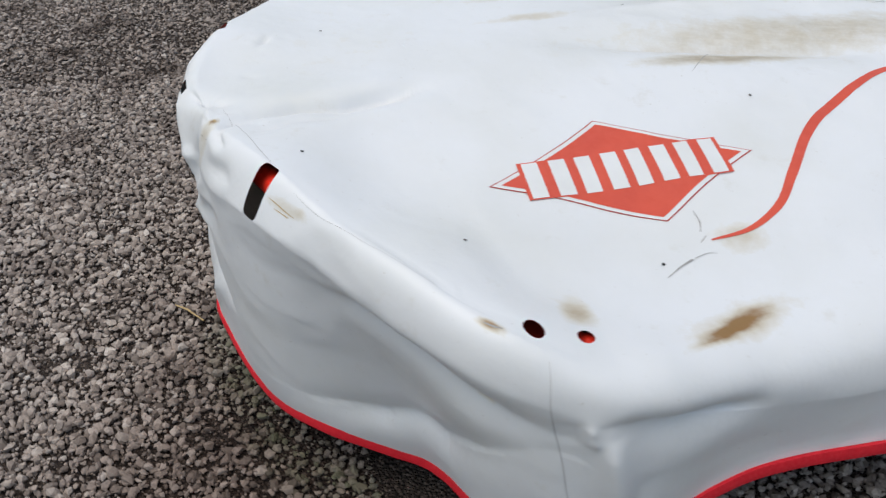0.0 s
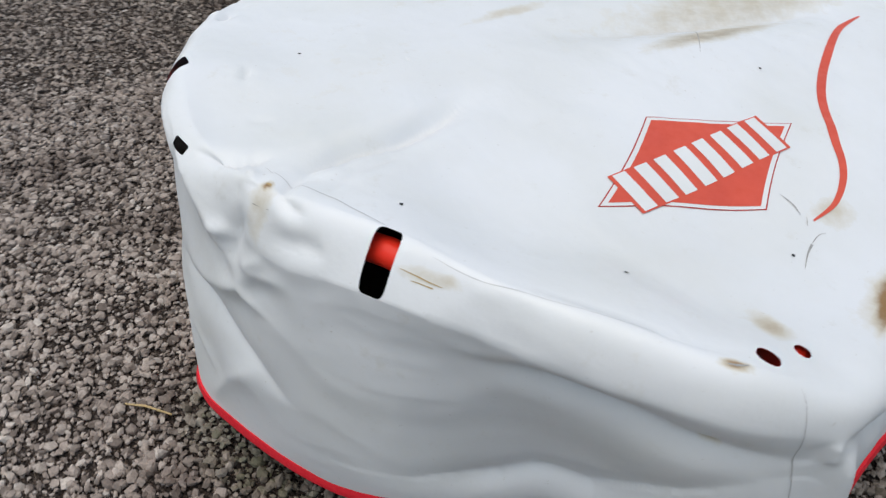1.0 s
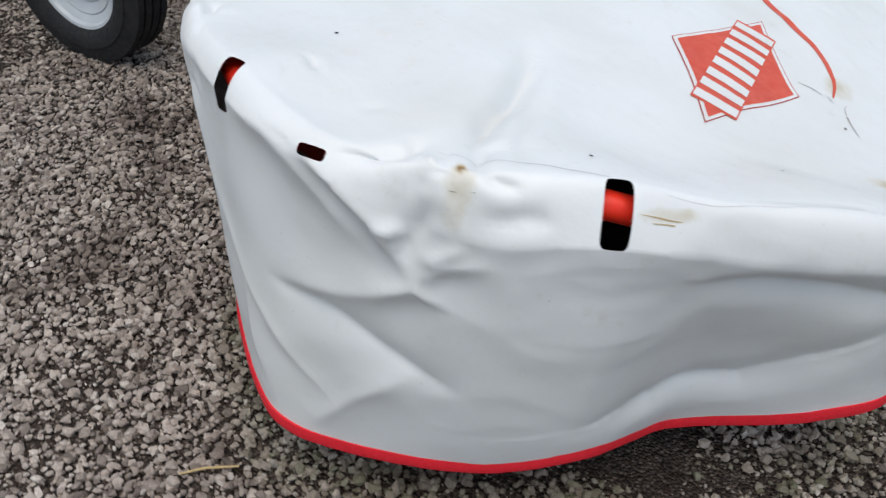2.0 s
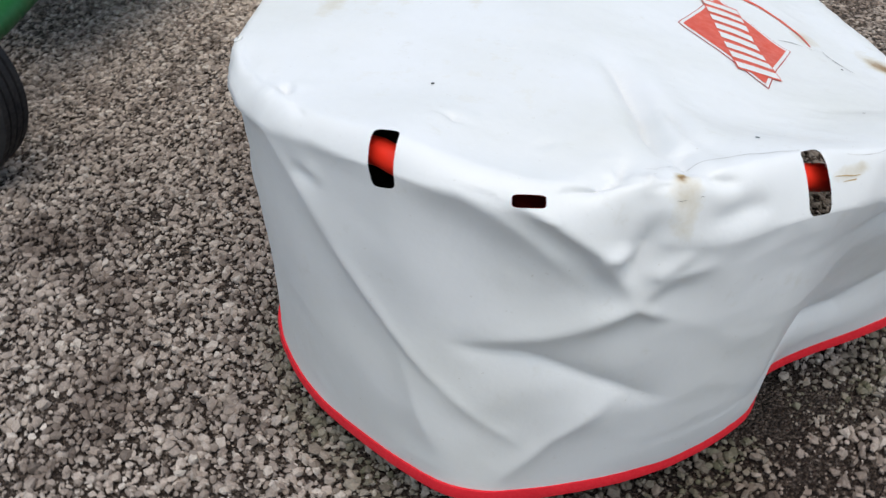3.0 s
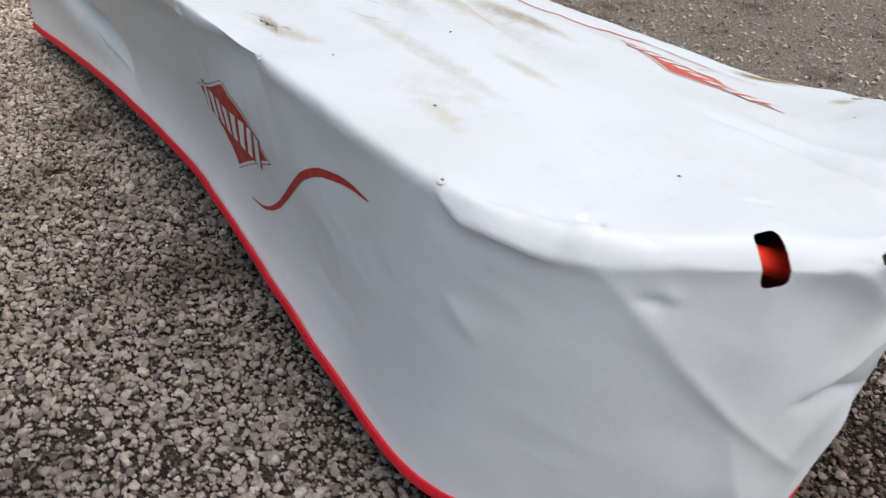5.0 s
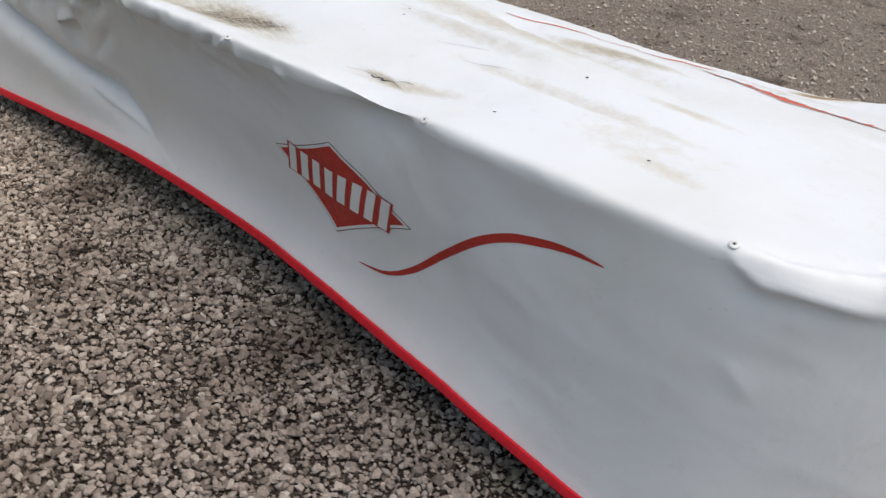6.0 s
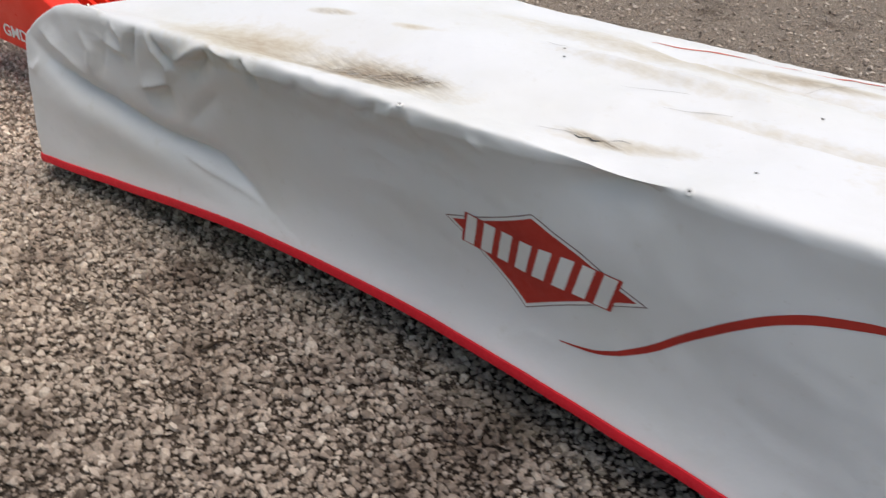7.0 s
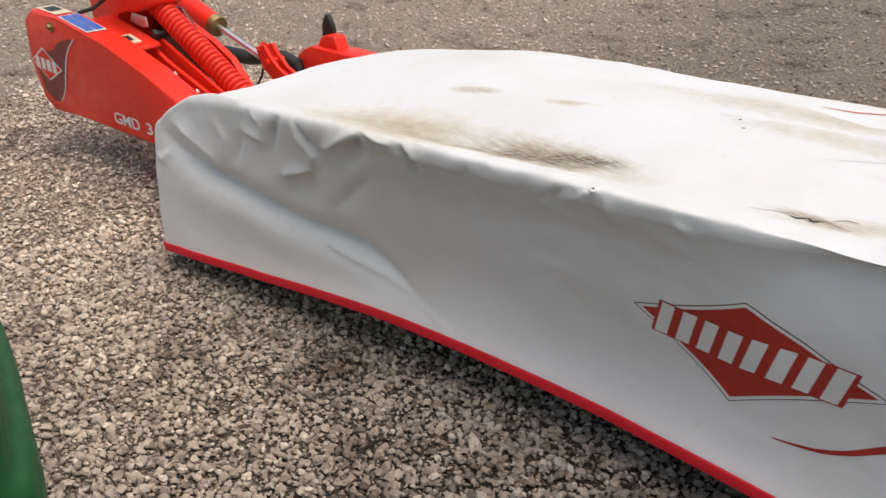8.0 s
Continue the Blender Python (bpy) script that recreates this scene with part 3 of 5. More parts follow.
EDGE_PLEATS = [([(2.189, -0.019, 0.667), (2.231, -0.028, 0.598), (2.261, -0.043, 0.521)], 0.022, 0.022, -0.022, 1.1),
               ([(2.132, -0.041, 0.662), (2.114, -0.048, 0.615), (2.076, -0.053, 0.564), (2.101, -0.040, 0.518)], 0.022, 0.022, 0.017, 1.1),
               ([(2.233, -0.044, 0.467), (2.160, -0.043, 0.490), (2.100, -0.039, 0.518)], 0.045, 0.01, 0.028, 1.2),
               ([(2.121, -0.036, 0.663), (2.085, -0.035, 0.610), (2.047, -0.049, 0.585)], 0.018, 0.018, -0.013, 1.3),
               ([(2.031, -0.055, 0.597), (1.973, -0.049, 0.631), (1.892, -0.041, 0.685)], 0.03, 0.012, 0.026, 1.2),
               ([(1.978, -0.022, 0.564), (1.886, -0.045, 0.668), (1.876, -0.042, 0.686)], 0.03, 0.03, -0.017, 1.1),
               ([(1.872, -0.038, 0.690), (1.822, -0.042, 0.682), (1.780, -0.039, 0.680)], 0.022, 0.012, 0.017, 1.2),
               ([(1.750, -0.042, 0.688), (1.722, -0.049, 0.654), (1.732, -0.027, 0.587)], 0.022, 0.022, -0.022, 1.1),
               ([(1.744, -0.042, 0.694), (1.721, -0.042, 0.676), (1.694, -0.042, 0.656)], 0.018, 0.016, 0.012, 1.4),
               ([(2.064, 0.003, 0.402), (1.874, -0.026, 0.562)], 0.03, 0.03, -0.011, 1.4),
               ([(2.600, -0.035, 0.632), (2.491, -0.011, 0.655), (2.384, -0.013, 0.660), (2.341, 0.003, 0.665)], 0.02, 0.015, 0.008, 1.3)]
RIVET_FOLDS = [([(1.55, -0.038, 0.688), (1.60, -0.02, 0.63)], 0.022, 0.025, -0.010, 1.4), ([(1.41, -0.035, 0.69), (1.47, -0.01, 0.62)], 0.03, 0.03, -0.008, 1.5),
               ([(1.316, -0.041, 0.705), (1.37, -0.02, 0.645)], 0.016, 0.018, -0.015, 1.3),
               ([(1.25, -0.045, 0.722), (1.29, -0.03, 0.672)], 0.013, 0.014, 0.014, 1.5), ([(1.23, -0.045, 0.71), (1.20, -0.03, 0.62)], 0.03, 0.03, 0.007, 1.5),
               ([(1.09, -0.03, 0.698), (1.05, -0.02, 0.665)], 0.014, 0.014, 0.006, 1.5), ([(0.655, -0.02, 0.722), (0.74, -0.012, 0.692), (0.87, 0.0, 0.655)], 0.045, 0.06, -0.020, 1.7),
               ([(-0.04, 0.0, 0.57), (-0.11, 0.02, 0.50)], 0.03, 0.03, 0.004, 1.6)]
FOLDS = END_FOLDS + KNOB_FOLDS + SMALL_FOLDS + CORNER_FOLDS + SHOULDER_FOLDS + TOP_FOLDS + CORNER_PLEATS + EDGE_PLEATS + RIVET_FOLDS
BUMPS = [(0.92, 0.12, 0.735, 0.30, 0.11, -0.028), (1.72, 0.15, 0.70, 0.42, 0.13, -0.040), (-0.05, 1.14, 0.69, 0.15, 0.14, 0.022), (0.01, 1.32, 0.65, 0.10, 0.06, 0.014),
         (0.32, 1.085, 0.64, 0.20, 0.08, -0.014), (0.78, 0.0, 0.660, 0.14, 0.2, -0.032), (0.40, 0.0, 0.66, 0.20, 0.2, -0.006), (1.22, 0.0, 0.60, 0.28, 0.2, -0.024), (1.62, 0.0, 0.56, 0.25, 0.2, -0.014)]
# where the sheet is crumpled most: centre, reach, height
CRUMPLES = [(-0.42, 0.74, 0.72, 0.15, 0.003), (2.42, 0.0, 0.56, 0.24, 0.0025), (1.4, -0.04, 0.70, 0.25, 0.003), (-0.2, 1.05, 0.66, 0.2, 0.002), (0.9, 0.6, 0.72, 0.7, 0.002)]


def fold_offsets(p, nrm):
    d = np.zeros(len(p))
    inward = np.array([1.2, 0.5, 0.0]) - p * np.array([1, 1, 0])
    inward /= np.linalg.norm(inward, axis=1, keepdims=True) + 1e-9
    up = inward * 0.8 + np.array([0, 0, 1.0])
    for line, w_up, w_down, h, crest in FOLDS:
        q = np.array(line)
        seg = np.linalg.norm(np.diff(q, axis=0), axis=1)
        run, total = np.concatenate([[0], np.cumsum(seg)]), seg.sum()
        best, along, side = np.full(len(p), 9.0), np.zeros(len(p)), np.zeros(len(p))
        for i in range(len(seg)):
            ab = q[i + 1] - q[i]
            k = np.clip(((p - q[i]) @ ab) / (ab @ ab), 0, 1)
            away = p - q[i] - k[:, None] * ab
            lift = np.einsum("ij,ij->i", away, nrm)
            away = away - nrm * lift[:, None]
            dist = np.hypot(np.linalg.norm(away, axis=1), np.maximum(np.abs(lift) - 0.03, 0))
            flat_up = up - ab * ((up @ ab) / (ab @ ab))[:, None]
            s = np.einsum("ij,ij->i", away, flat_up)
            near = dist < best
            best, along, side = np.where(near, dist, best), np.where(near, run[i] + k * seg[i], along), np.where(near, s, side)
        w = np.where(side > 0, w_up, w_down)
        x = best / w
        fall = np.exp(-((x * x + 0.003) ** (0.40 * crest))) / np.exp(-(0.003 ** (0.40 * crest)))
        ends = np.clip(np.minimum(along, total - along) / (0.3 * total) + 0.12, 0, 1)
        broad = np.exp(-((best / (1.3 * (w_up + w_down))) ** 2))
        d += 1.7 * h * (fall - 0.5 * broad) * ends
    for u, v, z, ru, rv, h in BUMPS:
        d += h * np.exp(-((p[:, 0] - u) / ru) ** 2 - ((p[:, 1] - v) / rv) ** 2 - ((p[:, 2] - z) / 0.12) ** 2)
    return d


def crumple(p):
    """Small sharp crinkles, everywhere a little, more where the sheet is pinched."""
    amp = np.full(len(p), 0.0010)
    for u, v, z, r, h in CRUMPLES:
        amp += h * np.exp(-((p - np.array([u, v, z])) ** 2).sum(1) / (r * r))
    a = np.array([abs(noise.noise(Vector((q[0] * 8, q[1] * 8, q[2] * 11)))) + 0.4 * abs(noise.noise(Vector(q) * 18.0)) for q in p])
    return amp * (0.35 - a) * 2.0 + np.array([noise.noise(Vector(q) * 5.0) for q in p]) * 0.005


def cover_grid():
    counts = [max(6, int(np.linalg.norm(np.subtract(EDGE[i], EDGE[(i + 1) % len(EDGE)])) / 0.0075)) for i in range(len(EDGE))]
    edge, hem, rnd = closed_spline(EDGE, counts), closed_spline(HEM, counts), closed_spline(ROUND, counts)[:, 0]
    bow = closed_spline(BOW, counts)
    spine = np.stack([np.clip(edge[:, 0], 0.0, 2.3), np.full(len(edge), 0.5), np.zeros(len(edge))], -1)
    spine[:, 2] = top_height(spine[:, 0], spine[:, 1])
    down = hem - edge
    down_l = np.linalg.norm(down, axis=1, keepdims=True)
    inward = spine - edge
    inward[:, 2] = 0
    in_l = np.linalg.norm(inward, axis=1, keepdims=True)
    r = rnd[:, None]
    drop, lean = closed_spline(DROP, counts), closed_spline(LEAN, counts)
    tang = np.roll(edge, -1, 0) - np.roll(edge, 1, 0)
    out = np.stack([tang[:, 1], -tang[:, 0], 0 * tang[:, 0]], -1)
    out /= np.linalg.norm(out, axis=1, keepdims=True)
    skirt_top = edge + down / down_l * drop + out * lean
    k_in = r / in_l
    top_start = edge + inward * k_in
    zt = top_height(top_start[:, 0], top_start[:, 1])
    top_start[:, 2] = 0.92 * edge[:, 2] + 0.08 * zt
    rows = []
    for k in np.linspace(0, 1, 82, endpoint=False):
        rows.append(hem + (skirt_top - hem) * k + out * bow * (3.8 * k * (1 - k) ** 2.6 + 2.2 * k * (1 - k)))
    for k in np.linspace(0, 1, 16, endpoint=False):
        rows.append((1 - k) ** 2 * skirt_top + 2 * k * (1 - k) * edge + k * k * top_start)
    for k in np.linspace(0, 1, 60):
        kk = k_in + (1 - k_in) * k
        p = edge + inward * kk
        w = step(0.0, 1.0, k / (0.28 + 0.27 * step(0.10, -0.12, edge[:, 0])))
        p[:, 2] = (1 - w) * top_start[:, 2] + w * top_height(p[:, 0], p[:, 1])
        rows.append(p)
    return np.stack(rows), out


def grid_normals(g):
    du = np.roll(g, -1, 1) - np.roll(g, 1, 1)
    dv = np.gradient(g, axis=0)
    n = np.cross(dv, du)
    n /= np.linalg.norm(n, axis=-1, keepdims=True) + 1e-12
    return n if n[-2, :, 2].mean() > 0 else -n


# slots and holes: centre, half length down the slope, half width along the edge, roundness
SLOTS = [((-0.353, 0.942, 0.7245), (-0.62, 0.28, -0.73), 0.048, 0.020),
         ((-0.448, 0.532, 0.7325), (-0.5, 0.0, -0.86), 0.0092, 0.023),
         ((-0.380, 0.325, 0.753), (-0.6, -0.05, -0.75), 0.044, 0.0215),
         ((-0.022, 1.330, 0.672), (0.3, 0.9, -0.3), 0.017, 0.015),
         ((0.058, 1.327, 0.643), (0.3, 0.9, -0.3), 0.012, 0.0155)]

# stains: centre u, v, half sizes, turn in degrees, strength, soot
STAINS = [(1.40, 0.145, 0.13, 0.045, -8, 0.55, 1.0), (1.86, 0.10, 0.30, 0.13, -3, 0.55, 0.0), (1.52, 0.13, 0.27, 0.09, 2, 0.58, 0.6), (1.42, 0.12, 0.12, 0.08, 0, 0.6, 0.9), (0.885, 0.132, 0.085, 0.016, 8, 0.5, 0.8),
          (0.825, 0.135, 0.16, 0.03, -10, 0.32, 0.1), (0.30, 0.22, 0.16, 0.10, 5, 0.15, 0.0), (0.20, 0.15, 0.10, 0.03, 5, 0.22, 0.0), (0.95, 0.62, 0.5, 0.08, 4, 0.35, 0.1), (0.66, 0.70, 0.20, 0.03, 2, 0.5, 0.25),
          (0.305, 1.330, 0.085, 0.014, -21, 1.05, 0.0), (0.345, 1.312, 0.06, 0.020, -18, 0.8, 0.0), (0.33, 1.320, 0.10, 0.032, -16, 0.42, 0.0), (-0.13, 0.30, 0.10, 0.08, 0, 0.03, 0.0), (0.31, 0.43, 0.12, 0.02, 0, 0.3, 0.0)]
MARKS = [(0.066, 1.278, 0.026, 0.030, 20, 0.55, 0.0), (-0.08, 1.318, 0.020, 0.007, 40, 0.8, 0.0), (-0.422, 0.744, 0.022, 0.022, 30, 0.32, 0.0), (-0.405, 0.736, 0.010, 0.008, 0, 0.8, 0.0), (-0.317, 0.992, 0.045, 0.007, 52, 0.28, 0.0),
         (-0.300, 1.015, 0.020, 0.006, 52, 0.38, 0.0), (-0.1, 0.47, 0.2, 0.10, 0, 0.04, 0.0), (1.85, 0.375, 0.07, 0.022, -14, 0.38, 0.35),
         (1.57, 0.395, 0.07, 0.018, -14, 0.42, 0.0), (0.5, 0.30, 0.34, 0.03, 3, 0.22, 0.08), (0.95, 0.45, 0.3, 0.03, 6, 0.2, 0.08), (0.42, 1.16, 0.05, 0.03, 0, 0.35, 0.0)]


def build_cover():
    g, out = cover_grid()
    nr, nc = g.shape[:2]
    nrm = grid_normals(g)
    flat = g.reshape(-1, 3)
    off = fold_offsets(flat, nrm.reshape(-1, 3))
    wob = crumple(flat)
    flat = flat + nrm.reshape(-1, 3) * (off + wob)[:, None]
    bm = bmesh.new()
    vs = [bm.verts.new(p) for p in flat]
    for r in range(nr - 1):
        for c in range(nc):
            d = (c + 1) % nc
            bm.faces.new((vs[r * nc + c], vs[r * nc + d], vs[(r + 1) * nc + d], vs[(r + 1) * nc + c]))
    bmesh.ops.remove_doubles(bm, verts=[v for v in vs[(nr - 1) * nc:]], dist=0.0004)
    # cut the slots with clean rims
    for centre, axis, ha, hb in SLOTS:
        a = Vector(axis).normalized()
        ctr = min((v.co for v in bm.verts), key=lambda q: (q - Vector(centre)).length).copy()
        near = [f for f in bm.faces if (f.calc_center_median() - ctr).length < max(ha, hb) * 1.7 + 0.012]
        n0 = sum((f.normal for f in near), Vector()).normalized()
        b = n0.cross(a).normalized()
        power = 2.2 if max(ha, hb) < 0.02 else 6

        def level(p):
            q = p - ctr
            y = q.dot(b)
            return ((((q - y * b).length) / ha) ** power + (abs(y) / hb) ** power) ** (1 / power)

        edges = list({e for f in near for e in f.edges})
        bmesh.ops.subdivide_edges(bm, edges=edges, cuts=1, use_grid_fill=True)
        reach = max(ha, hb) * 1.6 + 0.012
        near = [f for f in bm.faces if (f.calc_center_median() - ctr).length < reach]
        tris = bmesh.ops.triangulate(bm, faces=near)["faces"]
        rim = []
        for e in {e for f in tris for e in f.edges}:
            v0, v1 = e.verts
            k0, k1 = level(v0.co) - 1, level(v1.co) - 1
            if k0 * k1 < 0:
                lo, hi = 0.0, 1.0
                for _ in range(12):
                    m = (lo + hi) / 2
                    if (level(v0.co.lerp(v1.co, m)) - 1) * k0 > 0:
                        lo = m
                    else:
                        hi = m
                rim.append(bmesh.utils.edge_split(e, v0, min(max(lo, 0.02), 0.98))[1])
        bmesh.ops.connect_verts(bm, verts=rim)
        bmesh.ops.delete(bm, geom=[f for f in bm.faces if (f.calc_center_median() - ctr).length < reach and level(f.calc_center_median()) < 1.0], context="FACES")
    bm.normal_update()
    co = np.array([v.co for v in bm.verts])
    stain, soot = np.zeros(len(co)), np.zeros(len(co))
    for u, v, ru, rv, turn, s, k in STAINS + MARKS:
        ca, sa = math.cos(radians(turn)), math.sin(radians(turn))
        x, y = (co[:, 0] - u) * ca + (co[:, 1] - v) * sa, -(co[:, 0] - u) * sa + (co[:, 1] - v) * ca
        m = np.exp(-((x / ru) ** 2 + (y / rv) ** 2) ** 1.6) * step(-0.028, 0.0, co[:, 2] - top_height(co[:, 0], np.clip(co[:, 1], 0, 1.4)) + np.where(co[:, 0] > 0.4, 0.035, 0.05))
        stain, soot = np.maximum(stain, s * m), np.maximum(soot, k * m**1.5)
    for v in bm.verts:
        v.co = W(*v.co)
    bmesh.ops.recalc_face_normals(bm, faces=bm.faces[:])
    me = bpy.data.meshes.new("sheet")
    bm.to_mesh(me)
    bm.free()
    for name, data in (("stain", stain), ("soot", soot)):
        me.attributes.new(name, "FLOAT", "POINT").data.foreach_set("value", data.astype(np.float32))
    smooth(me)
    cover = thing("mower_cover", "dirty white vinyl mower cover with red hem and printed logos", "mower cover")
    sheet = link_mesh("sheet", me, VINYL, cover, "stained white vinyl sheet with slots and wrinkled skirt")
    # red hem webbing round the foot of the skirt
    hb = bmesh.new()
    hem = g[0] + nrm[0] * (off.reshape(nr, nc)[0] + wob.reshape(nr, nc)[0])[:, None]
    loop = []
    for p, o in zip(hem, out):
        o = Vector(o)
        c = Vector(p)
        ring = [c + o * 0.004 + Vector((0, 0, 0.019)), c + o * 0.0075 + Vector((0, 0, 0.006)), c + o * 0.005 + Vector((0, 0, -0.008)),
                c - o * 0.003 + Vector((0, 0, -0.008)), c - o * 0.0035 + Vector((0, 0, 0.006)), c - o * 0.003 + Vector((0, 0, 0.018))]
        loop.append([hb.verts.new(W(*q)) for q in ring])
    for i in range(len(loop)):
        a, b = loop[i], loop[(i + 1) % len(loop)]
        for k in range(6):
            hb.faces.new((a[k], b[k], b[(k + 1) % 6], a[(k + 1) % 6]))
    part("hem_tape", hb, TRIM_RED, cover, "red webbing hem tape")
    return cover, sheet, hem


COVER, SHEET, HEMLINE = build_cover()


# ---- prints, seams and rivets on the cover ----
from mathutils.bvhtree import BVHTree

bpy.context.view_layer.update()
SHEET_TREE = BVHTree.FromPolygons([v.co for v in SHEET.data.vertices], [p.vertices for p in SHEET.data.polygons])


def on_top(u, v, lift):
    hit, n, *_ = SHEET_TREE.ray_cast(W(u, v, 1.2), Vector((0, 0, -1)))
    if hit is None or n.length < 0.5 or abs(n.z) < 0.45:
        hit, n, *_ = SHEET_TREE.find_nearest(W(u, v, 0.735))
    return hit + (n if n.z > 0 else -n) * lift


def on_rear(u, z, lift):
    way = (W(0, 1, 0) - W(0, 0, 0)).normalized()
    hit, n, *_ = SHEET_TREE.ray_cast(W(u, -0.6, z), way)
    return hit + (n if n.dot(way) < 0 else -n) * lift


def on_front(u, z, lift):
    way = (W(0, -1, 0) - W(0, 0, 0)).normalized()
    hit, n, *_ = SHEET_TREE.ray_cast(W(u, 2.0, z), way)
    return hit + (n if n.dot(way) < 0 else -n) * lift


def decal(name, outlines, surface, lift, mat, parent, label=""):
    """Flat outlines of surface coordinates, laid on the sheet as a film."""
    bm = bmesh.new()
    for outline in outlines:
        bm.faces.new([bm.verts.new((x, y, 0)) for x, y in outline])
    bmesh.ops.triangulate(bm, faces=bm.faces[:])
    xs, ys = [v.co.x for v in bm.verts], [v.co.y for v in bm.verts]
    for k, lo, hi in ((0, min(xs), max(xs)), (1, min(ys), max(ys))):
        for x in np.arange(lo + 0.006, hi, 0.011):
            co, no = ((x, 0, 0), (1, 0, 0)) if k == 0 else ((0, x, 0), (0, 1, 0))
            bmesh.ops.bisect_plane(bm, geom=bm.verts[:] + bm.edges[:] + bm.faces[:], plane_co=co, plane_no=no)
    for v in bm.verts:
        v.co = surface(v.co.x, v.co.y, lift)
    return part(name, bm, mat, parent, label)


def ribbon(points, widths):
    """A strip outline along smooth points (two numbers each) with the widths at them."""
    p = np.asarray(points, float)
    t = np.linspace(0, len(p) - 1, 12 * (len(p) - 1) + 1)
    q = []
    for k in t:
        i = min(int(k), len(p) - 2)
        f = k - i
        a, b, c, d = p[max(i - 1, 0)], p[i], p[i + 1], p[min(i + 2, len(p) - 1)]
        q.append(0.5 * (2 * b + (c - a) * f + (2 * a - 5 * b + 4 * c - d) * f**2 + (3 * b - a - 3 * c + d) * f**3))
    q = np.array(q)
    w = np.interp(t, range(len(p)), widths)[:, None] / 2
    d = np.gradient(q, axis=0)
    d /= np.linalg.norm(d, axis=1, keepdims=True) + 1e-9
    side = np.stack([-d[:, 1], d[:, 0]], -1)
    a, b = q + side * w, q - side * w
    return [[tuple(a[i]), tuple(a[i + 1]), tuple(b[i + 1]), tuple(b[i])] for i in range(len(q) - 1)]


def diamond_logo(corners, surface, ink, outline, parent):
    """A diamond emblem with a pale band of plain blocks; corners: left, top, right, bottom."""
    l, t, r, b = (np.array(c) for c in corners)
    mid = (l + t + r + b) / 4

    def at(x, y):
        p = mid + (x * (r - mid) if x > 0 else -x * (l - mid)) + (y * (t - mid) if y > 0 else -y * (b - mid))
        return tuple(p)

    def ring(s):
        out, ends = [], [(-1, 0), (0, 1), (1, 0), (0, -1)]
        for (x0, y0), (x1, y1) in zip(ends, ends[1:] + ends[:1]):
            for k in np.linspace(0, 1, 8, endpoint=False):
                sag = 1 - 0.05 * math.sin(math.pi * k)
                out.append(at(s * sag * (x0 + (x1 - x0) * k), s * sag * (y0 + (y1 - y0) * k)))
        return out
    logo = decal("emblem", [ring(1.0)], surface, 0.0008, outline, parent, "diamond emblem printed with a row of pale bars")
    decal("border", [ring(0.98)], surface, 0.0013, PRINT_WHITE, logo, "pale border line")
    decal("field", [ring(0.91)], surface, 0.0018, ink, logo, "red diamond field")
    for k, x in enumerate((-0.575, -0.19, 0.19, 0.575)):
        h, lean = 0.32, 0.03
        if k in (0, 3):
            w = 0.19
            decal("bar_ground", [[at(x - w - lean, -h - 0.02), at(x + w - lean, -h - 0.02), at(x + w + lean, h + 0.02), at(x - w + lean, h + 0.02)]], surface, 0.0021, ink, logo)
        for x0, x1 in ((x - 0.16, x - 0.045), (x + 0.035, x + 0.155)):
            decal("pale_bar", [[at(x0 - lean, -h), at(x1 - lean, -h), at(x1 + lean, h), at(x0 + lean, h)]], surface, 0.0026, PRINT_WHITE, logo)
    return logo


diamond_logo([(0.032, 0.974), (0.280, 0.844), (0.548, 0.974), (0.313, 1.098)], on_top, PRINT_ORANGE, PRINT_RED, COVER)
diamond_logo([(1.176, 0.455), (0.944, 0.556), (0.670, 0.454), (0.952, 0.297)], on_rear, PRINT_RED, PRINT_DARK, COVER)
decal("swoosh", ribbon([(0.365, 1.155), (0.445, 1.145), (0.527, 1.105), (0.598, 1.036), (0.705, 0.932), (0.85, 0.85), (0.978, 0.797), (1.08, 0.782)],
                       [0.003, 0.009, 0.014, 0.018, 0.019, 0.018, 0.014, 0.003]), on_top, 0.001, PRINT_ORANGE, COVER, "curved orange stripe")
decal("swoosh", ribbon([(0.854, 0.262), (0.758, 0.285), (0.667, 0.344), (0.571, 0.441), (0.477, 0.528), (0.395, 0.579), (0.320, 0.605), (0.252, 0.621), (0.190, 0.625)],
                       [0.002, 0.009, 0.015, 0.018, 0.019, 0.019, 0.017, 0.012, 0.002]), on_rear, 0.001, PRINT_RED, COVER, "curved dark red stripe")


decal("seam", ribbon([(-0.385, 0.69), (-0.372, 0.75), (-0.352, 0.81), (-0.336, 0.87), (-0.322, 0.915)], [0.0003, 0.0008, 0.0008, 0.001, 0.0007]), on_top, 0.0008, THREAD, COVER, "faint stitched seam")
decal("seam", ribbon([(-0.297, 0.99), (-0.268, 1.045), (-0.236, 1.09), (-0.196, 1.15), (-0.135, 1.235)], [0.0002, 0.0004, 0.0004, 0.0003, 0.0002]), on_top, 0.0008, THREAD, COVER, "faint stitched seam")
decal("seam", ribbon([(-0.017, 0.655), (-0.021, 0.60), (-0.011, 0.55), (0.003, 0.49), (0.018, 0.40), (0.04, 0.28)], [0.0004, 0.0008, 0.0010, 0.0010, 0.0008, 0.0005]), on_front, 0.0008, THREAD, COVER, "dark stitched seam")
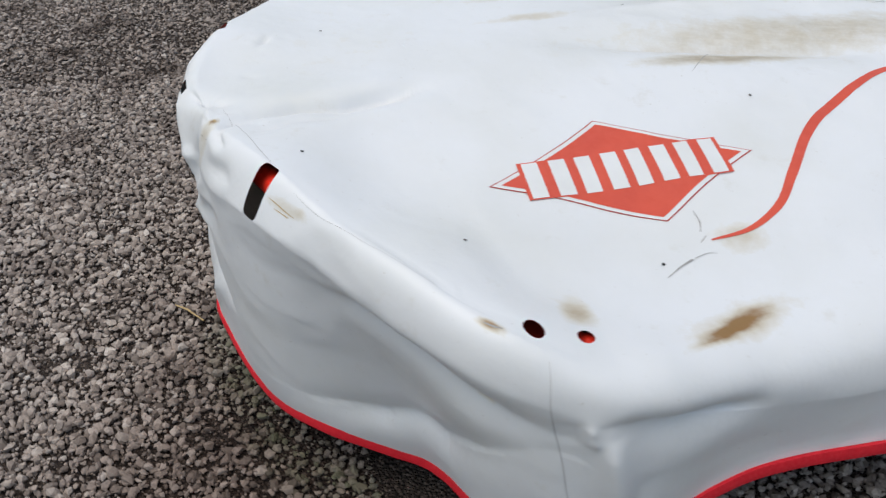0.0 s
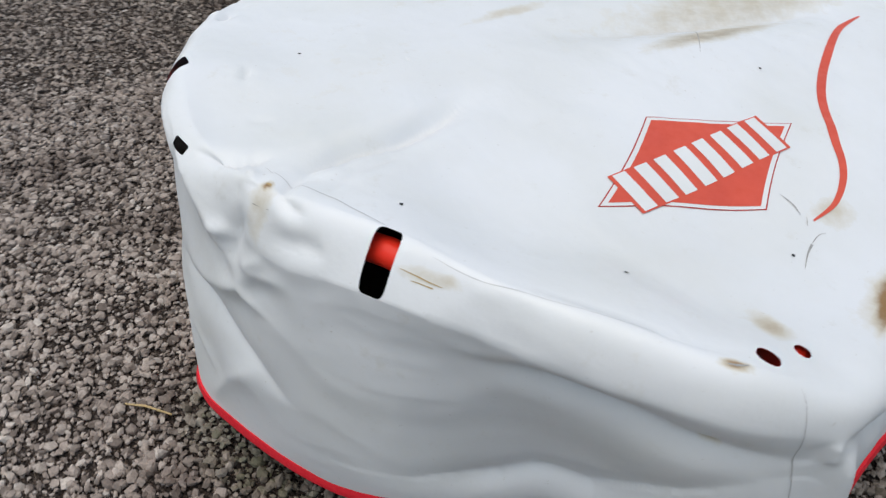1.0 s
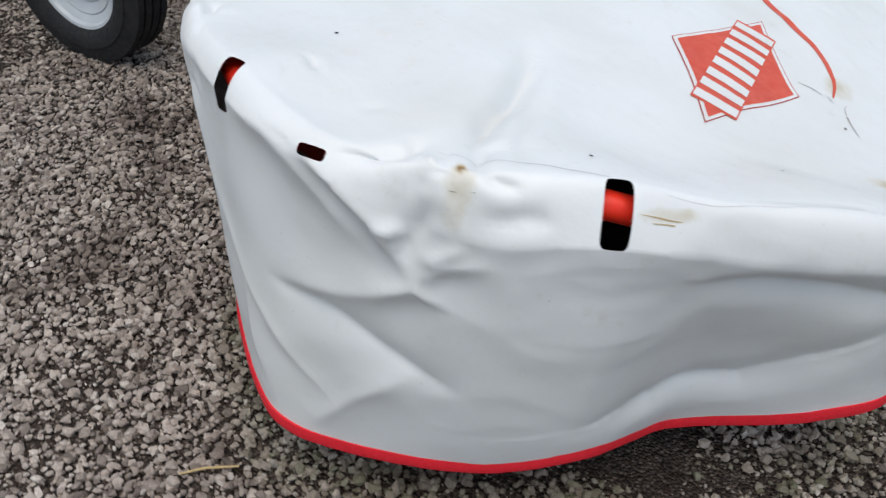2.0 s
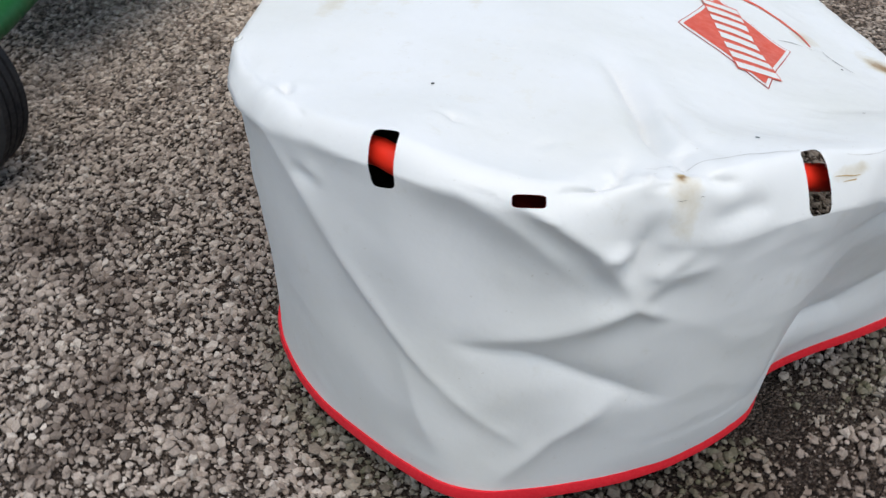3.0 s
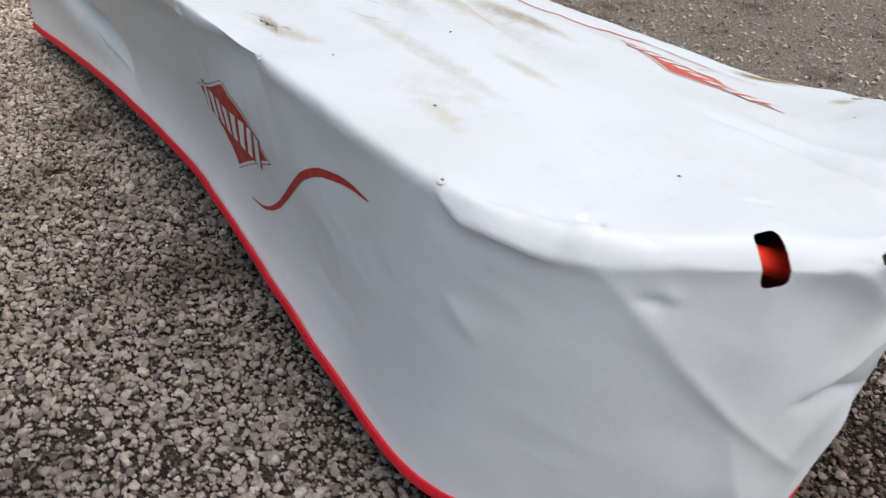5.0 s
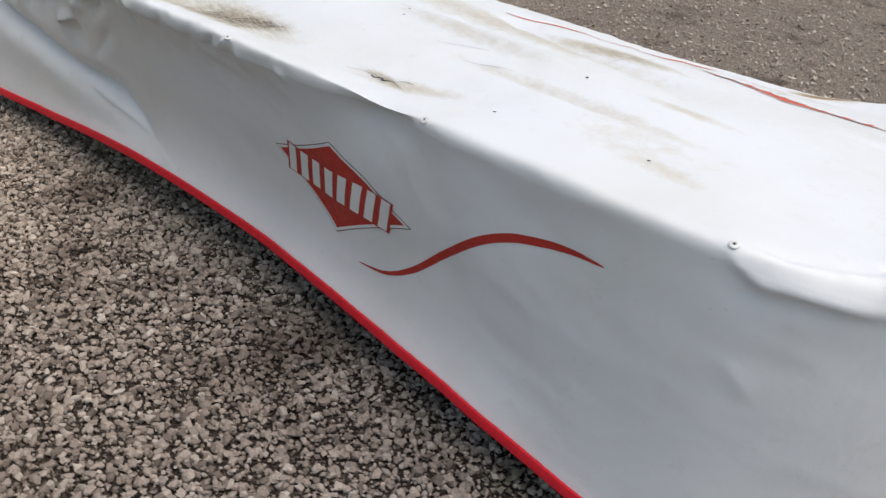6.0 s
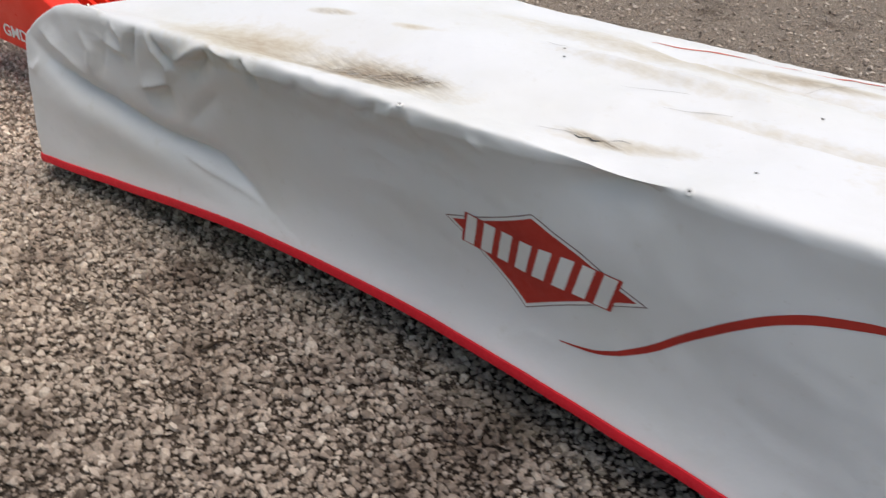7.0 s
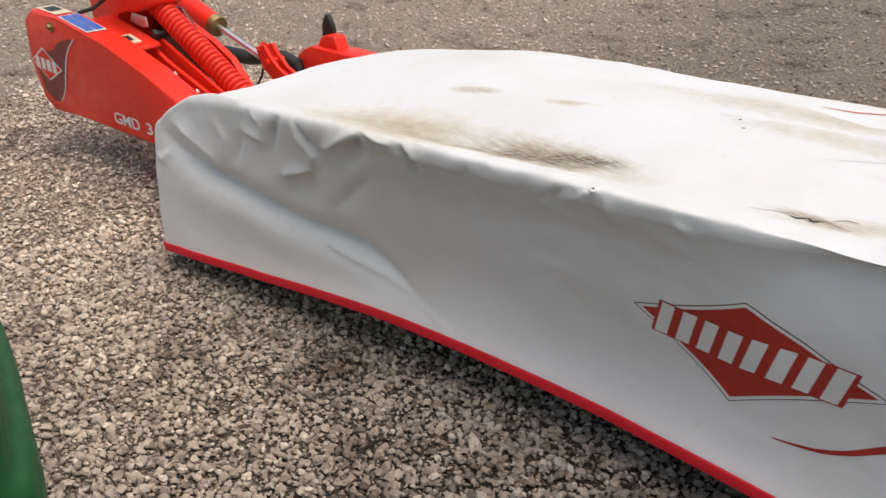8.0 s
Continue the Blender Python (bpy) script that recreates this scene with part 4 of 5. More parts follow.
for pts, wid, ink, words in (([(-0.437, 0.733), (-0.4365, 0.740), (-0.4355, 0.746)], [0.0005, 0.0018, 0.0005], BLACK, "dark worn spot"),
                             ([(-0.404, 0.731), (-0.402, 0.736), (-0.402, 0.741)], [0.002, 0.005, 0.002], STRAW, "brown worn spot"),
                             ([(-0.424, 0.762), (-0.421, 0.767)], [0.001, 0.0015], BLACK, ""),
                             ([(-0.335, 0.968), (-0.318, 0.995), (-0.303, 1.018)], [0.0004, 0.0012, 0.0004], STRAW, "thin brown scratch"), ([(-0.330, 0.985), (-0.312, 1.010)], [0.0004, 0.0012], STRAW, ""),
                             ([(0.252, 1.217), (0.285, 1.199), (0.313, 1.188)], [0.0008, 0.0026, 0.0045], THREAD, "dark scratch"),
                             ([(0.343, 1.158), (0.352, 1.151), (0.361, 1.144)], [0.0006, 0.0018, 0.0006], THREAD, ""),
                             ([(-0.088, 1.312), (-0.078, 1.321), (-0.066, 1.328)], [0.001, 0.003, 0.0008], THREAD, ""),
                             ([(0.930, 0.129), (0.914, 0.124), (0.899, 0.133), (0.887, 0.126), (0.870, 0.136)], [0.0008, 0.006, 0.0018, 0.007, 0.0008], BLACK, "dark jagged scratch"),
                             ([(1.008, 0.114), (0.970, 0.129), (0.925, 0.138)], [0.0006, 0.0018, 0.0008], THREAD, ""), ([(0.860, 0.141), (0.840, 0.153), (0.815, 0.151)], [0.0008, 0.003, 0.0006], THREAD, ""),
                             ([(0.95, 0.354), (0.88, 0.377), (0.813, 0.395)], [0.0006, 0.002, 0.0006], THREAD, ""), ([(0.83, 0.302), (0.76, 0.322), (0.693, 0.34)], [0.0006, 0.0018, 0.0006], THREAD, ""),
                             ([(0.642, 0.651), (0.59, 0.702), (0.543, 0.746)], [0.0006, 0.002, 0.0006], THREAD, ""), ([(1.234, 0.509), (1.20, 0.50), (1.17, 0.505)], [0.0006, 0.0025, 0.0006], THREAD, ""),
                             ([(0.355, 1.135), (0.366, 1.112), (0.368, 1.085)], [0.001, 0.003, 0.001], THREAD, ""), ([(0.318, 1.186), (0.345, 1.180), (0.362, 1.183)], [0.0015, 0.0012, 0.0005], THREAD, "")):
    decal("scuff", ribbon(pts, wid), on_top, 0.0009, ink, COVER, words)
# dark rub marks across the rear stain
rub = random.Random(12)
for k in range(17):
    u = 1.61 - 0.0145 * k + rub.uniform(-0.005, 0.005) if k < 12 else 1.41 - 0.019 * (k - 12)
    v = rub.uniform(0.085, 0.125) if k < 12 else rub.uniform(0.135, 0.165)
    run = rub.uniform(0.035, 0.075)
    decal("rub_mark", ribbon([(u, v), (u - run * 0.3, v + run * 0.45), (u - run * rub.uniform(0.5, 0.75), v + run * 0.8)], [0.0008, rub.uniform(0.002, 0.005), 0.0008]), on_top, 0.0009,
          THREAD if k % 3 == 2 else GRIME, COVER, "dark brown rub mark" if k == 0 else "")


def build_rivets():
    for i, (u, v) in enumerate([(0.0, 0.012), (0.634, -0.006), (1.248, -0.038)]):
        p = on_top(u, v, 0.0)
        n = (p - on_top(u, v, -0.01)).normalized()
        m = Matrix.Translation(p) @ n.to_track_quat("Z", "Y").to_matrix().to_4x4()
        bm = bmesh.new()
        prof = [(0.0090, 0.0), (0.0086, 0.0018), (0.0066, 0.0031), (0.0032, 0.0031), (0.0026, 0.001)]
        rings = [[bm.verts.new(m @ Vector((r * math.cos(a), r * math.sin(a), z))) for a in (2 * math.pi * k / 20 for k in range(20))] for r, z in prof]
        for a, b in zip(rings, rings[1:]):
            for k in range(20):
                bm.faces.new((a[k], a[(k + 1) % 20], b[(k + 1) % 20], b[k]))
        rivet = part("rivet", bm, PRINT_WHITE, COVER, "white plastic snap rivet")
        bm = bmesh.new()
        bmesh.ops.create_circle(bm, cap_ends=True, segments=16, radius=0.0030, matrix=m @ Matrix.Translation((0, 0, 0.0016)))
        part("rivet_hole", bm, BLACK, rivet)
    for u, v in [(-0.053, 1.114), (0.258, 1.19), (-0.157, 0.377), (0.237, 0.159), (0.623, 0.837), (-0.267, 0.871), (0.57, 0.13), (0.547, 0.412), (1.146, 0.439), (1.172, 0.484)]:
        p = on_top(u, v, 0.0011)
        n = (p - on_top(u, v, 0.0)).normalized()
        bm = bmesh.new()
        bmesh.ops.create_circle(bm, cap_ends=True, segments=12, radius=0.0032, matrix=Matrix.Translation(p) @ n.to_track_quat("Z", "Y").to_matrix().to_4x4())
        part("stitch_hole", bm, BLACK, COVER)


build_rivets()


# ---- the tractor wheel and the green machine beside the camera ----
def build_green_machine():
    t = thing("tractor", "green farm tractor with a ribbed front tyre on a silver rim", "tractor")
    cu, cv, r, w = 0.652, -1.205, 0.30, 0.155
    axis = (W(1, 0, 0) - W(0, 0, 0)).normalized()
    base = W(cu, cv, r)
    m = Matrix.Translation(base) @ axis.to_track_quat("Z", "Y").to_matrix().to_4x4()

    def lathe(profile, seg=64):
        bm = bmesh.new()
        rings = [[bm.verts.new(m @ Vector((q * math.cos(a), q * math.sin(a), x))) for a in (2 * math.pi * k / seg for k in range(seg))] for x, q in profile]
        for a, b in zip(rings, rings[1:]):
            for k in range(seg):
                bm.faces.new((a[k], a[(k + 1) % seg], b[(k + 1) % seg], b[k]))
        return bm
    h = w / 2
    tread = [(-h, r - 0.05), (-h * 0.92, r - 0.018)]
    for i in range(4):
        x0 = -h * 0.86 + i * h * 0.46
        tread += [(x0, r), (x0 + h * 0.30, r + 0.002), (x0 + h * 0.31, r - 0.014), (x0 + h * 0.45, r - 0.014)]
    tread = tread[:-2] + [(h * 0.92, r - 0.018), (h, r - 0.05)]
    side = [(-h * 0.66, 0.177), (-h * 0.86, 0.189), (-h * 1.0, 0.208), (-h * 1.06, 0.232), (-h * 1.05, 0.248)]
    part("tyre", lathe(side + tread + [(-x, q) for x, q in side[::-1]]), RUBBER, t, "worn black ribbed tyre")
    part("rim", lathe([(-h * 0.70, 0.190), (-h * 0.80, 0.187), (-h * 0.76, 0.175), (-h * 0.60, 0.168), (-h * 0.50, 0.150), (-h * 0.42, 0.143), (-h * 0.46, 0.138), (-h * 0.22, 0.105),
                       (-h * 0.35, 0.075), (-h * 0.40, 0.045), (-h * 0.7, 0.042), (-h * 0.72, 0.0001)]), RIM_GREY, t, "silver-grey pressed steel rim")
    bm = bmesh.new()
    tube(bm, [W(cu, cv, r), W(cu + 0.5, cv, r + 0.02), W(1.70, cv - 0.05, r + 0.05)], 0.045, 16)
    tube(bm, [W(1.66, cv - 0.05, r + 0.05), W(1.66, cv - 0.08, 0.60)], 0.04, 12)
    part("axle", bm, GREEN, t)
    bm = bmesh.new()
    # unseen height and length are added to shade the cover's rear skirt
    prof = [(1.32, -2.0), (1.32, -1.09), (1.40, -1.052), (1.52, -1.012), (1.63, -0.975), (1.78, -0.935), (2.15, -0.87), (2.60, -0.90), (2.60, -2.0)]
    levels = [[bm.verts.new(W(u, v - (d if v > -1.5 else -d), z)) for u, v in prof] for z, d in ((0.52, 0.014), (0.66, 0.0), (0.712, 0.002), (0.724, 0.022), (0.82, 0.012), (1.30, 0.05), (1.45, 0.11), (1.52, 0.26))]
    bm.faces.new(levels[0][::-1])
    bm.faces.new(levels[-1])
    for a, b in zip(levels, levels[1:]):
        for k in range(len(a)):
            bm.faces.new((a[k], a[(k + 1) % len(a)], b[(k + 1) % len(a)], b[k]))
    bmesh.ops.bevel(bm, geom=bm.edges[:], offset=0.014, segments=3, affect="EDGES", profile=0.5)
    part("hood", bm, GREEN, t, "glossy green side panel")


build_green_machine()


# ---- the mower's red frame under and behind the cover ----
def coil(bm, a, b, radius, wire, turns, per=14, sides=8):
    a, b = Vector(a), Vector(b)
    d = b - a
    x = d.normalized().orthogonal().normalized()
    y = d.normalized().cross(x)
    path = [a + d * (k / (turns * per)) + radius * (math.cos(2 * math.pi * k / per) * x + math.sin(2 * math.pi * k / per) * y) for k in range(turns * per + 1)]
    return tube(bm, path, wire, sides)


def on_panel(x, y, lift):
    return W(x, 0.02 - lift, y)


def flat_film(name, outline, surface, lift, mat, parent, label=""):
    bm = bmesh.new()
    bm.faces.new([bm.verts.new(surface(x, y, lift)) for x, y in outline])
    return part(name, bm, mat, parent, label, False)


def lettering(text, origin, right, up, height, stretch, mat, parent, label):
    cu = bpy.data.curves.new("lettering", "FONT")
    cu.body, cu.size, cu.extrude, cu.shear, cu.offset = text, height * 1.45, 0.0006, 0.0, 0.0005
    tmp = bpy.data.objects.new("tmp", cu)
    scene.collection.objects.link(tmp)
    me = bpy.data.meshes.new_from_object(tmp.evaluated_get(bpy.context.evaluated_depsgraph_get()))
    bpy.data.objects.remove(tmp)
    r, u = Vector(right).normalized(), Vector(up).normalized()
    n = r.cross(u)
    me.transform(Matrix.Diagonal((stretch, 0.92, 1, 1)))
    me.transform(Matrix.Translation(origin) @ Matrix((r, u, n)).transposed().to_4x4())
    me.name = "lettering"
    return link_mesh("lettering", me, mat, parent, label)


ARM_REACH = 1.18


def build_mower():
    mower = thing("disc_mower", "red disc mower with boxed arm, coil spring and ram", "mower")
    # boxed arm
    bm = bmesh.new()
    prism(bm, [(2.70, 0.50), (2.84, 0.40), (2.93, 0.385), (3.34, 0.39), (3.60, 0.365), (3.67, 0.40), (3.715, 0.55), (3.69, 0.70), (3.62, 0.745), (3.42, 0.735), (3.14, 0.69), (2.92, 0.63), (2.70, 0.56)], 0.02, 0.115, 0.014)
    arm = part("box_arm", bm, RED, mower, "glossy red boxed steel arm")
    flat_film("dark_panel", [(3.335, 0.675), (3.37, 0.672), (3.423, 0.659), (3.465, 0.643), (3.497, 0.619), (3.54, 0.604), (3.62, 0.59), (3.66, 0.54), (3.64, 0.44), (3.58, 0.41), (3.53, 0.418), (3.48, 0.48), (3.44, 0.555), (3.40, 0.62)], on_panel, 0.0012, MAROON_AND_SHADE, arm, "dark maroon printed field")
    line = ribbon([(3.333, 0.678), (3.40, 0.62), (3.44, 0.555), (3.48, 0.47), (3.53, 0.418)], [0.004, 0.006, 0.007, 0.006, 0.004])
    bm = bmesh.new()
    for q in line:
        bm.faces.new([bm.verts.new(on_panel(x, y, 0.002)) for x, y in q])
    bmesh.ops.remove_doubles(bm, verts=bm.verts[:], dist=0.0002)
    part("pin_stripe", bm, PRINT_WHITE, arm, "thin white curved stripe")
    l, t, r, b = (3.69, 0.552), (3.585, 0.612), (3.465, 0.545), (3.58, 0.488)
    mid = np.mean([l, t, r, b], axis=0)
    for k, mat, lift in ((1.0, PRINT_WHITE, 0.003), (0.9, RED, 0.004)):
        flat_film("emblem_diamond", [tuple(mid + (np.array(c) - mid) * k) for c in (l, t, r, b)], on_panel, lift, mat, arm)
    for k in range(4):
        c = mid + (np.array(r) - np.array(l)) * (-0.27 + 0.18 * k)
        flat_film("pale_block", [(c[0] + 0.016, c[1] - 0.022), (c[0] - 0.013, c[1] - 0.022), (c[0] - 0.017, c[1] + 0.022), (c[0] + 0.012, c[1] + 0.022)], on_panel, 0.005, PRINT_WHITE, arm)
    lettering("GMD", W(3.155, 0.0175, 0.420), W(0, 0, 0) - W(1, 0, -0.015), (0, 0, 1), 0.042, 1.18, PRINT_WHITE, arm, "white block lettering")
    lettering("3", W(2.955, 0.0175, 0.423), W(0, 0, 0) - W(1, 0, -0.015), (0, 0, 1), 0.042, 1.40, PRINT_WHITE, arm, "white block lettering")
    # stickers along the sloping top of the arm

    def on_arm_top(u, v, lift):
        z = float(np.interp(u, [2.92, 3.14, 3.42, 3.62], [0.63, 0.69, 0.735, 0.745]))
        return W(u, v, z + lift)
    flat_film("warning_sticker", [(3.44, 0.032), (3.44, 0.105), (3.25, 0.105), (3.25, 0.032)], on_arm_top, 0.003, PRINT_WHITE, arm, "white-edged blue sticker")
    flat_film("sticker_field", [(3.43, 0.037), (3.43, 0.066), (3.26, 0.066), (3.26, 0.037)], on_arm_top, 0.005, BLUE, arm, "blue sticker field")
    flat_film("sticker_field", [(3.43, 0.071), (3.43, 0.10), (3.26, 0.10), (3.26, 0.071)], on_arm_top, 0.005, BLUE, arm)
    flat_film("warning_sticker", [(3.61, 0.04), (3.61, 0.105), (3.47, 0.105), (3.47, 0.04)], on_arm_top, 0.003, CREAM, arm, "pale warning sticker")
    flat_film("sticker_field", [(3.585, 0.05), (3.585, 0.095), (3.52, 0.095), (3.52, 0.05)], on_arm_top, 0.005, BLACK, arm)
    bm = bmesh.new()
    tube(bm, [W(3.48, 0.03, 0.70), W(3.48, 0.005, 0.70)], [0.012, 0.011], 6)
    tube(bm, [W(3.48, 0.022, 0.70), W(3.48, 0.016, 0.70)], 0.018, 20)
    part("bolt", bm, BRASS, arm, "zinc bolt with washer")
    # inner plate and channel beside the arm
    bm = bmesh.new()
    prism(bm, [(2.70, 0.38), (3.55, 0.48), (3.60, 0.62), (3.44, 0.655), (3.20, 0.63), (3.12, 0.585), (2.72, 0.46)], 0.235, 0.25, 0.004)
    inner = part("inner_plate", bm, RED, mower, "red inner plate of the arm")
    # the channel's shade is put into the floor's darker red
    bm = bmesh.new()
    prism(bm, [(2.75, 0.40), (3.55, 0.45), (3.55, 0.52), (2.75, 0.47)], 0.115, 0.21, 0.003)
    part("channel_floor", bm, MAROON_AND_SHADE, mower)

    def on_bridge(u, v, lift):
        return W(u, v, 0.648 + (u - 3.17) * 0.21 + lift)
    bm = bmesh.new()
    prism(bm, [(3.165, 0.635), (3.17, 0.648), (3.46, 0.709), (3.47, 0.69)], 0.117, 0.25, 0.003)
    bridge = part("bridge_plate", bm, RED, mower, "red plate bridging arm and inner plate")
    flat_film("warning_sticker", [(3.275, 0.150), (3.275, 0.20), (3.20, 0.20), (3.20, 0.150)], on_bridge, 0.003, CREAM, bridge, "small cream sticker")
    flat_film("sticker_field", [(3.262, 0.158), (3.262, 0.182), (3.22, 0.182), (3.22, 0.158)], on_bridge, 0.005, BLACK, bridge)
    # post and head that carry the spring
    bm = bmesh.new()
    prism(bm, [(3.44, 0.58), (3.60, 0.60), (3.62, 1.05), (3.20, 1.05), (3.20, 0.77), (3.30, 0.735), (3.42, 0.73)], 0.24, 0.40, 0.012)
    part("pivot_post", bm, RED, mower, "dark red welded pivot post")
    bm = bmesh.new()
    tube(bm, [W(3.33, 0.235, 0.86), W(3.33, 0.20, 0.86)], 0.035, 20)
    part("pivot_pin", bm, BLACK, mower)
    a, b = W(3.42, 0.33, 0.832), W(2.80, 0.33, 0.487)
    bm = bmesh.new()
    coil(bm, a, b, 0.035, 0.0092, 33)
    part("coil_spring", bm, RED, mower, "red painted coil spring")
    bm = bmesh.new()
    tube(bm, [a, b], 0.022, 14)
    tube(bm, [b + (a - b) * 0.06, b + (a - b) * 0.0, b - (a - b) * 0.02], [0.03, 0.03, 0.018], 14)
    part("spring_rod", bm, RED, mower)
    bm = bmesh.new()
    prism(bm, [(2.72, 0.40), (2.84, 0.42), (3.24, 0.60), (3.24, 0.655), (3.19, 0.645), (2.72, 0.455)], 0.275, 0.29, 0.004)
    part("link_bar", bm, RED, mower)
    bm = bmesh.new()
    prism(bm, [(2.74, 0.38), (2.90, 0.40), (3.10, 0.50), (3.40, 0.62), (3.40, 0.74), (3.25, 0.68), (3.11, 0.632), (3.00, 0.583), (2.925, 0.49), (2.86, 0.45), (2.74, 0.44)], 0.42, 0.445, 0.006)
    part("side_plate", bm, RED, mower)
    # added dark sheet, standing in for the shadow in the post's opening
    bm = bmesh.new()
    prism(bm, [(3.10, 0.50), (3.45, 0.58), (3.45, 0.74), (3.22, 0.74), (3.14, 0.66)], 0.385, 0.40, 0.004)
    part("shadow_sheet", bm, MAROON_AND_SHADE, mower, "dark red sheet in place of the shadow under the post")
    bm = bmesh.new()
    tube(bm, [W(3.215, 0.258, 0.665), W(3.215, 0.40, 0.665)], 0.014, 18)
    tube(bm, [W(3.215, 0.252, 0.665), W(3.215, 0.266, 0.665)], 0.022, 6)
    part("pivot_bolt", bm, BLACK, mower, "dark steel pivot bolt")
    bm = bmesh.new()
    tube(bm, [W(3.02, 0.232, 0.515), W(3.02, 0.30, 0.515)], 0.017, 16)
    tube(bm, [W(3.02, 0.24, 0.515), W(3.02, 0.252, 0.515)], 0.028, 6)
    part("link_bolt", bm, RED, mower, "red painted bolt head")
    # hydraulic ram
    a, g, e = W(3.66, 0.60, 0.735), W(3.33, 0.60, 0.625), W(3.02, 0.60, 0.528)
    bm = bmesh.new()
    tube(bm, [a, g], 0.042, 20)
    part("ram_barrel", bm, RED, mower, "red hydraulic barrel")
    bm = bmesh.new()
    tube(bm, [g + (a - g) * 0.02, g, g + (e - g) * 0.06], [0.046, 0.046, 0.04], 20)
    part("ram_gland", bm, BRASS, mower, "worn brass gland nut")
    bm = bmesh.new()
    tube(bm, [g, e], 0.0125, 16)
    part("ram_rod", bm, CHROME, mower, "chromed piston rod")
    bm = bmesh.new()
    prism(bm, [(3.06, 0.585), (3.01, 0.60), (2.99, 0.565), (2.94, 0.52), (2.88, 0.50), (2.88, 0.45), (2.95, 0.46), (3.03, 0.51)], 0.575, 0.59, 0.003)
    prism(bm, [(3.06, 0.585), (3.01, 0.60), (2.99, 0.565), (2.94, 0.52), (2.88, 0.50), (2.88, 0.45), (2.95, 0.46), (3.03, 0.51)], 0.615, 0.63, 0.003)
    tube(bm, [W(2.99, 0.56, 0.54), W(2.99, 0.645, 0.54)], 0.012, 12)
    part("clevis", bm, RED, mower, "red clevis with pin")
    bm = bmesh.new()
    tube(bm, [W(3.04, 0.57, 0.575), W(3.045, 0.60, 0.60), W(3.03, 0.63, 0.575)], 0.006, 8)
    part("pin_ring", bm, RED, mower)
    bm = bmesh.new()
    tube(bm, [W(3.50, 0.72, 0.47), W(3.30, 0.72, 0.475), W(3.18, 0.72, 0.50), W(3.08, 0.72, 0.515), W(3.00, 0.72, 0.50), W(2.985, 0.72, 0.46)], [0.03, 0.03, 0.028, 0.026, 0.026, 0.022], 14)
    part("rubber_boot", bm, BLACK, mower, "black rubber joint boot")
    bm = bmesh.new()
    tube(bm, [W(3.06, 0.6, 0.50), W(3.07, 0.6, 0.47), W(3.09, 0.58, 0.42), W(3.10, 0.56, 0.36)], 0.005, 8)
    part("cable", bm, BLACK, mower)
    bm = bmesh.new()
    tube(bm, [W(3.46, 0.12, 0.735), W(3.42, 0.16, 0.75), W(3.36, 0.20, 0.80), W(3.33, 0.22, 0.90)], 0.007, 8)
    part("hose", bm, BLACK, mower, "thin black hydraulic hose")
    bm = bmesh.new()
    prism(bm, [(3.36, 0.695), (3.34, 0.73), (3.25, 0.725), (3.245, 0.69), (3.28, 0.685)], 0.255, 0.262, 0.002)
    part("tab", bm, STEEL, mower, "grey steel tab")
    for u, z in ((3.08, 0.55), (2.96, 0.51)):
        bm = bmesh.new()
        tube(bm, [W(u, 0.227, z), W(u, 0.238, z)], [0.014, 0.015], 6)
        part("bolt", bm, STEEL, mower)
    # bracket with a black rubber flap at the inner end of the bar
    bm = bmesh.new()
    prism(bm, [(3.14, 0.36), (3.10, 0.46), (2.985, 0.555), (2.94, 0.575), (2.66, 0.572), (2.60, 0.50), (2.60, 0.36)], 0.74, 0.85, 0.010)
    br = part("end_bracket", bm, RED, mower, "red welded end bracket")
    bm = bmesh.new()
    prism(bm, [(2.93, 0.56), (2.905, 0.61), (2.875, 0.622), (2.83, 0.622), (2.805, 0.56)], 0.765, 0.825, 0.006)
    part("lug", bm, RED, br)
    bm = bmesh.new()
    prism(bm, [(2.935, 0.60), (2.932, 0.65), (2.91, 0.69), (2.898, 0.69), (2.875, 0.655), (2.87, 0.61)], 0.80, 0.822, 0.006)
    part("rubber_flap", bm, BLACK, br, "black rubber flap")
    part("cross_shaft", tube(bmesh.new(), [W(2.76, 0.07, 0.455), W(2.76, 0.79, 0.455)], 0.028, 14), RED, mower)
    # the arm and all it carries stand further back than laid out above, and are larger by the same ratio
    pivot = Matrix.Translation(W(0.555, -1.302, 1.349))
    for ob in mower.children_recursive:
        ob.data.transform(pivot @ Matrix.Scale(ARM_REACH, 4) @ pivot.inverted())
    # cutter bar and the hoop that holds the cover up
    bm = bmesh.new()
    prism(bm, [(-0.30, 0.10), (2.85, 0.10), (2.85, 0.16), (-0.30, 0.16)], 0.45, 0.85, 0.02)
    part("cutter_bar", bm, BLACK, mower, "dark steel cutter bar on skids")
